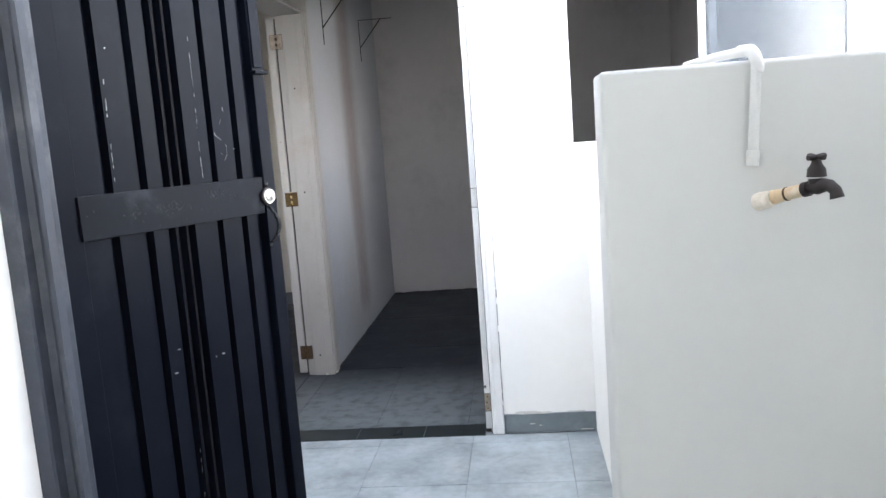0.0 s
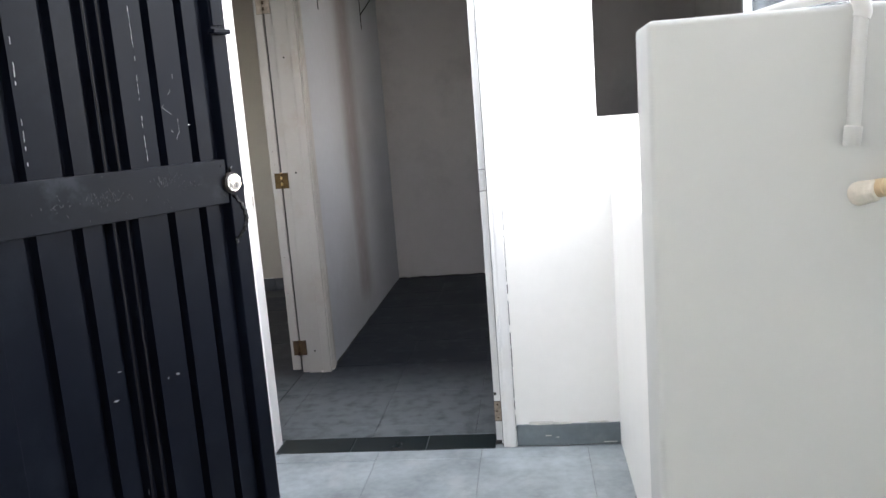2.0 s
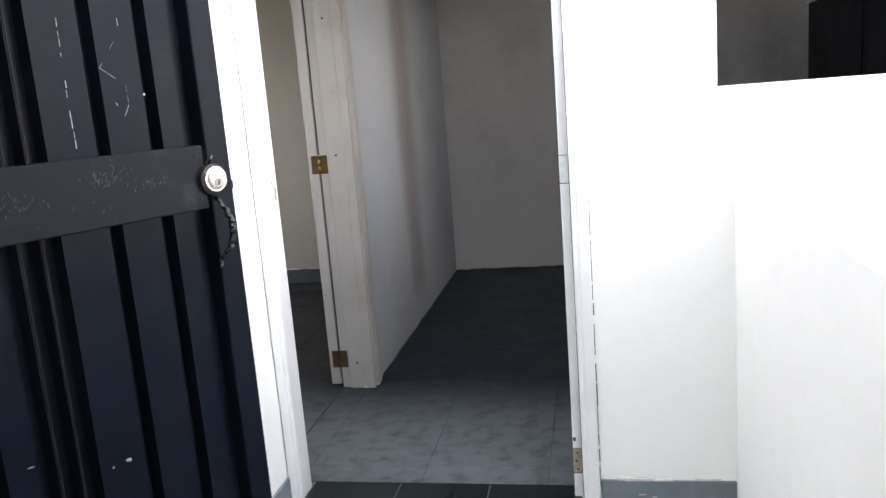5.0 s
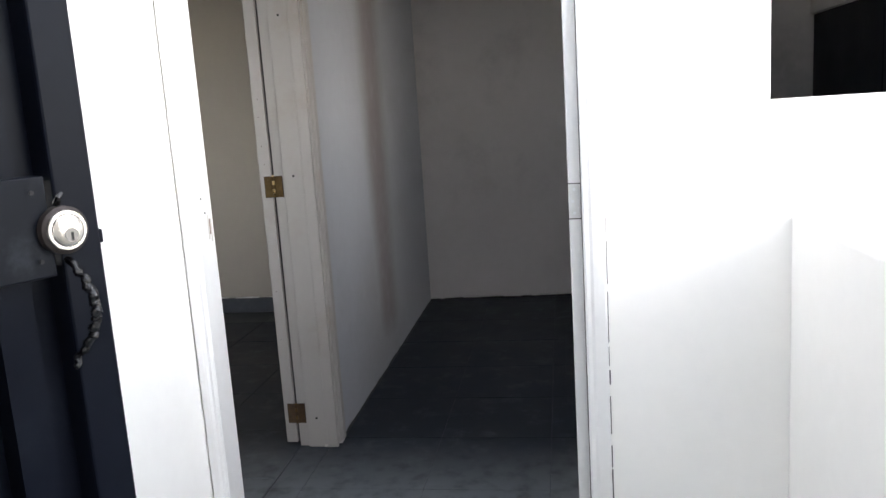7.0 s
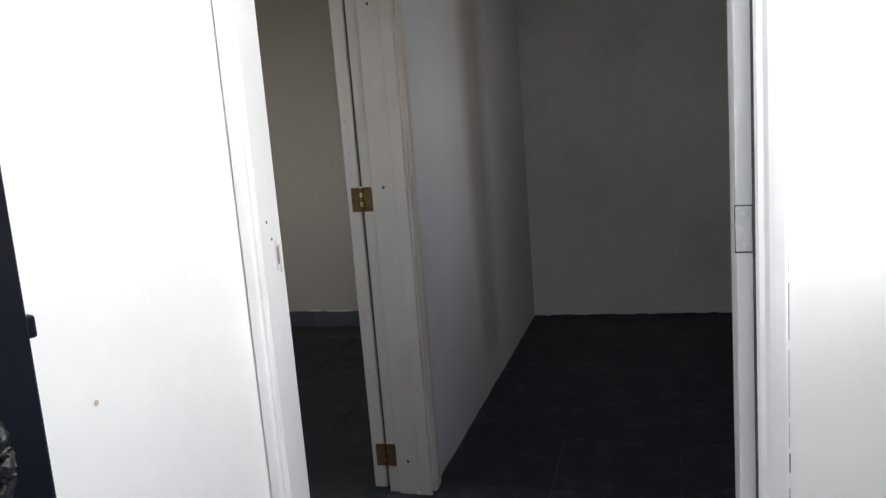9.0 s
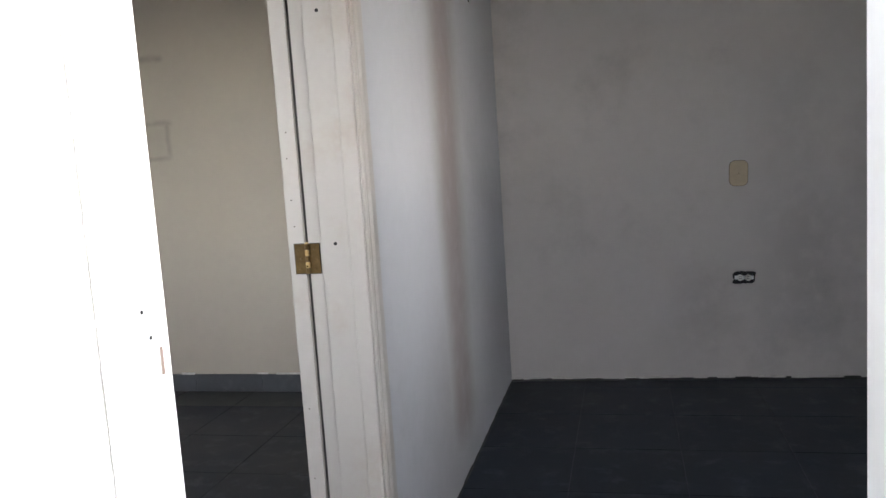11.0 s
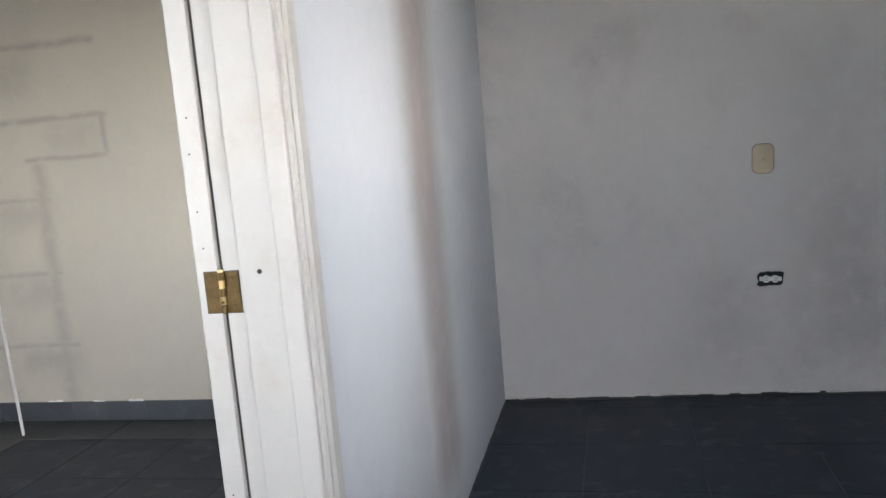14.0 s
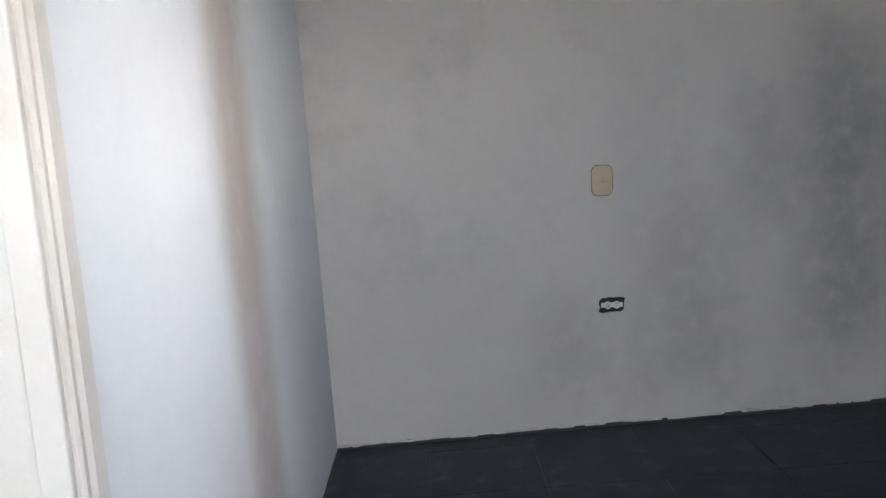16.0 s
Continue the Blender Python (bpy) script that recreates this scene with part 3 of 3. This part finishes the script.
part("strike_edge", boxes((DOOR_L - 0.004, DOOR_L + 0.0018, 4.090, 4.095, 0.978, 1.04), bevel=0.0007), MORTAR, pf)
part("strike_edge", boxes((DOOR_L - 0.004, DOOR_L + 0.0016, 4.1032, 4.109, 0.972, 1.03), bevel=0.0007), MORTAR, pf)
# shrinkage gaps where the casings meet the plaster
random.seed(7)
z = 0.06
while z < 1.0:
    h = random.uniform(0.03, 0.14)
    w = random.uniform(0.0015, 0.0035)
    part("casing_gap", boxes((-0.0615, -0.0615 + w, FRONT - 0.0012, FRONT + 0.004, z, z + h)), CRACK, pf)
    z += h + random.uniform(0.002, 0.03)
part("casing_gap", boxes((-1.0682, -1.0652, FRONT - 0.0015, FRONT + 0.004, 0.1, 2.1)), CRACK, pf)
part("chipped_foot", boxes((-0.1435, -0.118, 4.0585, 4.07, 0.0, 0.016), bevel=0.002), CRACK, pf)
part("wear_mark", boxes((-0.139, -0.130, 4.0592, 4.061, 0.2, 0.212)), CRACK, pf)

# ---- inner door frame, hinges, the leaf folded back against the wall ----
jf = frame_set("door_frame_inner", "cream-white painted wooden door frame, colour dimmed, with worn moulded casing")
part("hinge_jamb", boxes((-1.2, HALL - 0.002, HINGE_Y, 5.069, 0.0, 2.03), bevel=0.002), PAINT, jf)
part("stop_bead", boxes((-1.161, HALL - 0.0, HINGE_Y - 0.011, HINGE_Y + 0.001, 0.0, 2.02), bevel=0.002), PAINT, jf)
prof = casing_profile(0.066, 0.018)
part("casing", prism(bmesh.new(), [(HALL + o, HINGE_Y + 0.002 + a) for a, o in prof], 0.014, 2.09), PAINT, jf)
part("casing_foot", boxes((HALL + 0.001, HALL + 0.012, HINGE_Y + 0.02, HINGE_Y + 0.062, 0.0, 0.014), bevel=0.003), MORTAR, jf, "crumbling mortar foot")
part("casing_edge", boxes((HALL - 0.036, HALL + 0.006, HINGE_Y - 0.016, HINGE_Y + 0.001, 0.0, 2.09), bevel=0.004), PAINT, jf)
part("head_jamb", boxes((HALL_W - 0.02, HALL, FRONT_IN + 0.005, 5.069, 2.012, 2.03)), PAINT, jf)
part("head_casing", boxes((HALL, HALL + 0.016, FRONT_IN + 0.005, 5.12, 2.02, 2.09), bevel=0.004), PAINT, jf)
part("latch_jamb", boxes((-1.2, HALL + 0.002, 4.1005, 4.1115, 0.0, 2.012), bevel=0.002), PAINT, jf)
for z in (0.118, 1.052, 1.62):
    bm = bmesh.new()
    tube(bm, [(-1.122, HINGE_Y - 0.010, z), (-1.122, HINGE_Y - 0.0125, z)], 0.0045, 12)
    part("screw", bm, BLACK, jf)
part("chipped_foot", boxes((-1.10, -1.065, HINGE_Y - 0.0115, HINGE_Y, -0.002, 0.012), bevel=0.002), MORTAR, jf)

leaf = thing("door_leaf", "cream-white painted wooden door, colour dimmed, folded back against the wall", "door", pose(-1.2105, HINGE_Y, 0))
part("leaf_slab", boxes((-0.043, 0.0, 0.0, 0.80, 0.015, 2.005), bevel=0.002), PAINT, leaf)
# Dark strip set behind the gap paints its shade.
part("gap_shade_strip", boxes((0.0005, 0.010, 0.012, 0.03, 0.015, 2.0)), CRACK, leaf)
for z in (1.098, 1.165, 1.27, 1.335, 0.62, 0.43):
    bm = bmesh.new()
    dx = random.uniform(-0.03, -0.018)
    tube(bm, [(dx, 0.001, z), (dx, -0.0006, z)], 0.0017, 8)
    part("nail_hole", bm, BLACK, leaf)


def butt_hinge(z, mat, worn):
    h = thing("butt_hinge", "tarnished brass butt hinge opened flat" if mat is BRASS else "rusty steel butt hinge opened flat", "hinge",
              pose(-1.2025, HINGE_Y, z), group="hinges of the inner door")
    # Dark plate under the flaps paints a shadow line round the hinge.
    part("mortise_shade", boxes((-0.0365, 0.0345, -0.0005, 0.0005, -0.0396, 0.0396)), CRACK, h)
    part("frame_flap", boxes((0.003, 0.033, -0.0022, 0.0005, -0.038, 0.038), bevel=0.0007), mat, h)
    part("leaf_flap", boxes((-0.035, -0.004, -0.0022, 0.0005, -0.038, 0.038), bevel=0.0007), mat, h)
    for k in range(5):
        bm = bmesh.new()
        tube(bm, [(0, -0.0045, -0.038 + k * 0.0153), (0, -0.0045, -0.038 + k * 0.0153 + 0.0143)], 0.0052, 14)
        part("knuckle", bm, worn if k % 2 else mat, h, smooth=True)
    bm = bmesh.new()
    tube(bm, [(0, -0.0045, 0.038), (0, -0.0045, 0.0415), (0, -0.0045, 0.043)], [0.0058, 0.005, 0.002], 12)
    part("pin_tip", bm, worn, h, smooth=True)
    for x in (-0.022, 0.019):
        for dz in (-0.026, 0.0, 0.026):
            bm = bmesh.new()
            dx = 0.006 if dz == 0 else 0.0
            tube(bm, [(x + dx, -0.002, dz), (x + dx, -0.0032, dz)], [0.0036, 0.0028], 10)
            part("screw", bm, mat, h)
    return h


butt_hinge(1.015, BRASS, BRASS_LIGHT)
butt_hinge(0.134, RUST, BRASS)
butt_hinge(1.875, RUST_PALE, RUST)

# ---- window of the back room: open half, sliding sash, fixed pane ----
win = thing("window_1", "white aluminium sliding window with its sash pushed open", "window", kind="structure")
part("window_frame", boxes((0.292, 1.498, 4.085, 4.135, 1.2, 1.236), (0.292, 0.300, 4.085, 4.135, 1.236, 2.32),
                           (0.292, 1.498, 4.085, 4.135, 2.32, 2.348), (1.47, 1.498, 4.085, 4.135, 1.236, 2.32)), ALU, win)
part("window_sill", boxes((0.292, 1.498, FRONT + 0.002, 4.085, 1.230, 1.2355)), PLASTER, win)
sash = part("sliding_sash", boxes((0.824, 0.850, 4.088, 4.108, 1.264, 2.318), (1.40, 1.43, 4.088, 4.108, 1.264, 2.318),
                                  (0.850, 1.40, 4.088, 4.108, 1.264, 1.295), (0.850, 1.40, 4.088, 4.108, 2.29, 2.318)), ALU, win)
part("pane", boxes((0.85, 1.40, 4.096, 4.100, 1.295, 2.29)), GLASS, sash, "pale obscured glass").visible_shadow = False
fixed = part("fixed_sash", boxes((0.868, 0.900, 4.112, 4.132, 1.264, 2.318), (1.44, 1.468, 4.112, 4.132, 1.264, 2.318),
                                 (0.900, 1.44, 4.112, 4.132, 1.264, 1.295), (0.900, 1.44, 4.112, 4.132, 2.29, 2.318)), ALU, win)
part("pane", boxes((0.90, 1.44, 4.120, 4.124, 1.295, 2.29)), GLASS, fixed, "pale obscured glass").visible_shadow = False
part("seal", boxes((0.8505, 0.8675, 4.106, 4.114, 1.264, 2.318)), RUBBER, win, "dark seal between the sashes")

# ---- pipe over the partition and the old tap ----
pipe = thing("vent_pipe", "white plastic pipe bent over the partition, capped below", "pipe", pose(0, 0, -0.008))
bm = bmesh.new()
path = [(0.560, 2.435, 1.222), (0.571, 2.435, 1.405)]
for k in range(9):
    a = math.pi / 2 * k / 8
    path.append((0.5735 - 0.001 * k, 2.435 + 0.034 * (1 - math.cos(a)), 1.405 + 0.036 * math.sin(a)))
path += [(0.53, 2.60, 1.441), (0.49, 2.74, 1.435)]
tube(bm, path, 0.0105, 18)
part("pipe_run", bm, PVC, pipe, smooth=True)
bm = bmesh.new()
tube(bm, [(0.5580, 2.435, 1.199), (0.5584, 2.435, 1.203), (0.5604, 2.435, 1.230), (0.5605, 2.435, 1.231)], [0.0125, 0.0135, 0.0135, 0.011], 20)
part("pipe_cap", bm, PVC, pipe, smooth=True)
bm = bmesh.new()
el = [(0.5705, 2.435, 1.395)] + [(0.5735 - 0.001 * k, 2.435 + 0.036 * (1 - math.cos(math.pi / 2 * k / 8)), 1.403 + 0.038 * math.sin(math.pi / 2 * k / 8)) for k in range(9)] + [(0.556, 2.50, 1.442)]
tube(bm, el, 0.0132, 18)
part("elbow", bm, PVC, pipe, smooth=True)

tap = thing("water_tap", "blackened bronze garden tap on a yellowed pipe stub", "tap", pose(0.578, 2.455, 1.112))
root, mouth = Vector((0.0, 0.012, 0.0)), Vector((0.068, -0.085, 0.028))
bm = bmesh.new()
tube(bm, [root, root.lerp(mouth, 0.42), root.lerp(mouth, 0.43), root.lerp(mouth, 0.98)], [0.0165, 0.0150, 0.0138, 0.0135], 20)
part("pipe_stub", bm, OLD_PVC, tap, smooth=True)
bm = bmesh.new()
tube(bm, [(0.004, 0.012, 0.0015), (-0.0, 0.0, 0.0), (0.016, -0.022, 0.0065), (0.018, -0.025, 0.007)], [0.024, 0.020, 0.0175, 0.015], 18)
part("mortar_collar", bm, SEALANT, tap, "rough white mortar round the pipe")
bm = bmesh.new()
tube(bm, [root.lerp(mouth, 0.60), root.lerp(mouth, 0.64)], 0.0146, 20)
part("joint_ring", bm, RUST, tap, "rusty joint ring", smooth=True)
d = (mouth - root).normalized()
p0 = root.lerp(mouth, 0.95)
bm = bmesh.new()
tube(bm, [p0, p0 + d * 0.012, p0 + d * 0.0125, p0 + d * 0.022, p0 + d * 0.03, p0 + d * 0.045, p0 + d * 0.06 + Vector((0, 0, -0.004)), p0 + d * 0.072 + Vector((0, 0, -0.016)), p0 + d * 0.076 + Vector((0, 0, -0.032))],
     [0.0155, 0.0155, 0.012, 0.013, 0.0165, 0.0145, 0.0125, 0.0120, 0.0140], 18)
part("tap_body", bm, BRONZE, tap, smooth=True)
c = p0 + d * 0.03
bm = bmesh.new()
tube(bm, [c + Vector((0, 0, 0.006)), c + Vector((0, 0, 0.0200)), c + Vector((0, 0, 0.0202)), c + Vector((0, 0, 0.036)), c + Vector((0, 0, 0.044)), c + Vector((0, 0, 0.058))],
     [0.015, 0.0160, 0.0190, 0.0175, 0.012, 0.0065], 20)
part("bonnet", bm, BRONZE, tap, smooth=True)
bm = bmesh.new()
tube(bm, [c + Vector((0, 0, 0.0178)), c + Vector((0, 0, 0.0218))], 0.0172, 20)
part("seal_tape", bm, PVC, tap, "white thread tape ring", smooth=True)
bm = bmesh.new()
top = c + Vector((0, 0, 0.06))
for a in (0.4, 0.4 + math.pi / 2):
    v = Vector((math.cos(a), math.sin(a), 0.06)) * 0.021
    tube(bm, [top - v, top - v * 0.7, top, top + v * 0.7, top + v], [0.0055, 0.0065, 0.0045, 0.0065, 0.0055], 10)
part("cross_handle", bm, BRONZE, tap, smooth=True)

# ---- nail mark on the patio wall ----
bm = bmesh.new()
tube(bm, [(PATIO_W - 0.001, 3.57, 0.89), (PATIO_W + 0.0015, 3.57, 0.89)], 0.004, 10)
tagged(new("wall_plug", mesh_of("wall_plug", bm, BEIGE)), "small faded plastic wall plug in the plaster", "wall plug")

# ---- shelf brackets on the hall wall ----
def bracket(y, tilt):
    b = thing("shelf_bracket", "thin black steel shelf bracket on the wall", "bracket", pose(HALL, y, 1.90, 0, 0, tilt), group="shelf brackets")
    part("wall_leg", boxes((0.0, 0.004, -0.007, 0.007, 0.0, 0.30), bevel=0.001), IRON, b)
    part("arm", boxes((0.0, 0.25, -0.007, 0.007, 0.296, 0.300), bevel=0.001), IRON, b)
    bm = bmesh.new()
    tube(bm, [(0.003, 0, 0.10), (0.165, 0, 0.296)], 0.0035, 8)
    part("strut", bm, IRON, b)


bracket(5.53, 4)
bracket(6.70, 3)

# ---- cover plate and bare socket on the back wall ----
def back_y(x):
    return BACK - 0.006 + skew * (x + 1.25) + 0.0


cover = thing("switch_plate", "yellowed plastic blank switch plate on the wall", "switch plate", pose(0.141, back_y(0.141) + 0.002, 1.059, 0, 2, 1.7))
bm = boxes((-0.043, 0.043, -0.009, 0.0, -0.062, 0.062))
bmesh.ops.bevel(bm, geom=[e for e in bm.edges if abs(e.verts[0].co.y - e.verts[1].co.y) > 0.005], offset=0.026, segments=6, profile=0.5, affect='EDGES')
bmesh.ops.bevel(bm, geom=[e for e in bm.edges if all(v.co.y < -0.008 for v in e.verts)], offset=0.003, segments=2, profile=0.5, affect='EDGES')
part("plate", bm, BEIGE, cover, smooth=True)
# Wider dark rim paints the shadow outline of the plate.
bm = boxes((-0.0455, 0.0455, -0.0035, 0.0, -0.0645, 0.0645))
bmesh.ops.bevel(bm, geom=[e for e in bm.edges if abs(e.verts[0].co.y - e.verts[1].co.y) > 0.002], offset=0.028, segments=6, profile=0.5, affect='EDGES')
part("shadow_rim", bm, OUTLINE_SHADE, cover, "dark rim painted as shadow round the plate")
bm = bmesh.new()
tube(bm, [(0, -0.0085, -0.004), (0, -0.0105, -0.004)], 0.004, 10)
part("screw", bm, RUST, cover)
part("rocker", boxes((-0.010, 0.010, -0.0105, -0.006, -0.014, 0.010), bevel=0.002), BEIGE, cover)

sock = thing("wall_socket", "bare duplex socket in an open black wall box", "socket", pose(0.157, back_y(0.157) + 0.004, 0.532, 0, 2, 1.7))
out = []
random.seed(11)
for i in range(28):
    a = 2 * math.pi * i / 28
    k = 1 / max(abs(math.cos(a)) / 0.052, abs(math.sin(a)) / 0.031)
    k *= random.uniform(0.93, 1.1)
    out.append((k * math.cos(a), k * math.sin(a)))
bm = bmesh.new()
f0 = [bm.verts.new((x, -0.007, z)) for x, z in out]
f1 = [bm.verts.new((x, 0.0, z)) for x, z in out]
for i in range(28):
    bm.faces.new((f0[i], f0[(i + 1) % 28], f1[(i + 1) % 28], f1[i]))
bm.faces.new(f0)
bm.faces.new(f1[::-1])
part("wall_box", bm, BLACK, sock, "black ragged box mouth")
part("yoke", boxes((-0.046, 0.046, -0.010, -0.0072, -0.010, 0.010), bevel=0.001), ALU, sock)
for x in (-0.019, 0.019):
    bm = bmesh.new()
    tube(bm, [(x, -0.009, 0), (x, -0.014, 0), (x, -0.0145, 0)], [0.0165, 0.0165, 0.0155], 16)
    outlet = part("outlet", bm, IVORY, sock, smooth=True)
    part("slot", boxes((x - 0.006, x + 0.006, -0.0152, -0.0147, 0.004, 0.006)), BLACK, outlet)
    part("slot", boxes((x - 0.006, x + 0.006, -0.0152, -0.0147, -0.006, -0.004)), BLACK, outlet)

# ---- stick leaning in the corner of the side room ----
stick = thing("leaning_stick", "thin greyish white stick leaning in the room corner", "stick", pose(-3.375, 6.955, 0))
bm = bmesh.new()
tube(bm, [(0, 0, 0.0), (-0.11, 0.085, 0.95), (-0.22, 0.165, 1.91)], 0.0075, 10)
part("rod", bm, PLASTER_DIM, stick, smooth=True)


# ---- skirting tiles ----
def skirting(name, p, q, height, label, out_side, lumps=0, mat=SKIRT):
    """A row of skirting tiles from p to q; out_side: +1 or -1, the side of the line that it stands on. A broken plaster lip above."""
    base = thing(name, label, "baseboard", kind="structure")
    a, b = Vector((*p, 0)), Vector((*q, 0))
    length, ang = (b - a).length, math.degrees(math.atan2(b.y - a.y, b.x - a.x))
    base.matrix_world = pose(a.x, a.y, 0, 0, 0, ang)
    s, cache = 0.0, {}
    while s < length - 0.02:
        w = min(0.4076, length - s)
        key = round(w, 3)
        if key not in cache:
            y0, y1 = sorted((0.0, 0.009 * out_side))
            cache[key] = mesh_of("skirting_tile", boxes((0.0, w - 0.0012, y0, y1, 0.0005, height), bevel=0.0015, segments=1), mat)
        t = new("skirting_tile", cache[key])
        t.parent = base
        t.location = (s, 0, 0)
        s += 0.408
    for _ in range(lumps):
        x, w = random.uniform(0, length - 0.08), random.uniform(0.02, 0.11)
        y0, y1 = sorted((-0.001 * out_side, random.uniform(0.003, 0.010) * out_side))
        part("plaster_crumb", boxes((x, x + w, y0, y1, height - 0.002, height + random.uniform(0.003, 0.010)), bevel=0.0014, segments=1), MORTAR, base)
    return base


random.seed(21)
skirting("baseboard_patio_north", (-0.058, FRONT), (0.337, FRONT), 0.085, "grey tile skirting with chipped plaster above", -1, 8)
skirting("baseboard_patio_west", (PATIO_W, FRONT), (PATIO_W, -2.45), 0.085, "grey tile skirting along the patio wall", 1, 6)
skirting("baseboard_side_north", (HALL_W, SIDE_BACK), (SIDE_W, SIDE_BACK), 0.10, "dark grey tile skirting in the side room", 1, 14, SKIRT_IN)
skirting("baseboard_side_west", (SIDE_W, SIDE_BACK), (SIDE_W, FRONT_IN), 0.10, "dark grey tile skirting in the side room", 1, 6, SKIRT_IN)
fleck = bpy.data.objects["baseboard_patio_north"]
for x, z, w, h in ((0.11, 0.038, 0.022, 0.004), (0.15, 0.031, 0.012, 0.003), (0.33, 0.006, 0.05, 0.005)):
    part("paint_fleck", boxes((x, x + w, -0.0098, -0.0085, z, z + h), bevel=0.0004, segments=1), MORTAR, fleck)
# ragged dark joint along the back wall, where its skirting is missing
lip = thing("baseboard_back", "ragged plaster edge above a dark floor joint", "baseboard", kind="structure")
lip.matrix_world = pose(HALL, back_y(HALL), 0, 0, 0, math.degrees(math.atan(skew)))
x = 0.0
while x < 2.5:
    w = random.uniform(0.02, 0.09)
    part("joint_shadow", boxes((x, x + w, -random.uniform(0.004, 0.012), 0.001, 0.0005, random.uniform(0.006, 0.016)), bevel=0.001, segments=1), CRACK, lip)
    if random.random() < 0.55:
        zb = random.uniform(0.010, 0.018)
        part("plaster_crumb", boxes((x, x + w * 0.8, -random.uniform(0.003, 0.012), 0.001, zb, zb + random.uniform(0.003, 0.009)), bevel=0.0012, segments=1), MORTAR, lip)
    x += w

hall_lip = thing("baseboard_hall", "ragged dark floor joint along the hall wall", "baseboard", kind="structure")
hall_lip.matrix_world = pose(HALL, HINGE_Y + 0.07, 0, 0, 0, 90)
x = 0.0
while x < BACK - HINGE_Y - 0.09:
    w = random.uniform(0.03, 0.10)
    part("joint_shadow", boxes((x, x + w, -random.uniform(0.003, 0.007), 0.001, 0.0005, random.uniform(0.004, 0.011)), bevel=0.001, segments=1), CRACK, hall_lip)
    x += w

# ---- floors: grout bed and single tiles ----
floor = structure("floor", boxes((-3.85, 2.4, -4.1, 7.7, -0.05, -0.003)), GROUT, "grey-blue mottled floor tiles with thin joints", "floor")
structure("floor_bed", boxes((SIDE_W, 1.46, 4.163, 7.45, -0.02, -0.0021)), GROUT_IN, "dark grout bed under the indoor tiles", "floor")
TILE_CACHE = {}


def lay(x0, x1, y0, y1, ox, oy, px, py, mat, name, gap=0.003):
    """Tiles of px by py with a joint at (ox, oy), cut to the rectangle."""
    i0, i1 = math.floor((x0 - ox) / px), math.ceil((x1 - ox) / px)
    j0, j1 = math.floor((y0 - oy) / py), math.ceil((y1 - oy) / py)
    for i in range(i0, i1):
        for j in range(j0, j1):
            a, b = max(x0, ox + i * px), min(x1, ox + (i + 1) * px)
            c, d = max(y0, oy + j * py), min(y1, oy + (j + 1) * py)
            if b - a < 0.015 or d - c < 0.015:
                continue
            key = (name, round(b - a, 3), round(d - c, 3))
            if key not in TILE_CACHE:
                w, h = b - a - gap, d - c - gap
                TILE_CACHE[key] = mesh_of(name, boxes((-w / 2, w / 2, -h / 2, h / 2, -0.008, 0.0), bevel=0.0012, segments=1), mat)
            t = new(name, TILE_CACHE[key])
            t.parent = floor
            t.location = ((a + b) / 2, (c + d) / 2, random.uniform(-0.0006, 0.0006))


random.seed(5)
lay(PATIO_W, PATIO_E, -2.5, FRONT - 0.02, -0.196, 3.53, 0.405, 0.405, TILE, "floor_tile", 0.0022)
lay(-1.028, -0.143, FRONT - 0.02, 4.163, -0.722, 3.9, 0.303, 0.3, GREEN, "threshold_tile")
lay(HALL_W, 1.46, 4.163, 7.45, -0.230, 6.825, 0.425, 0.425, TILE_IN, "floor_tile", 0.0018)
lay(SIDE_W, HALL_W, FRONT_IN, SIDE_BACK, -1.2, 6.9, 0.425, 0.425, TILE_SIDE, "floor_tile", 0.0014)
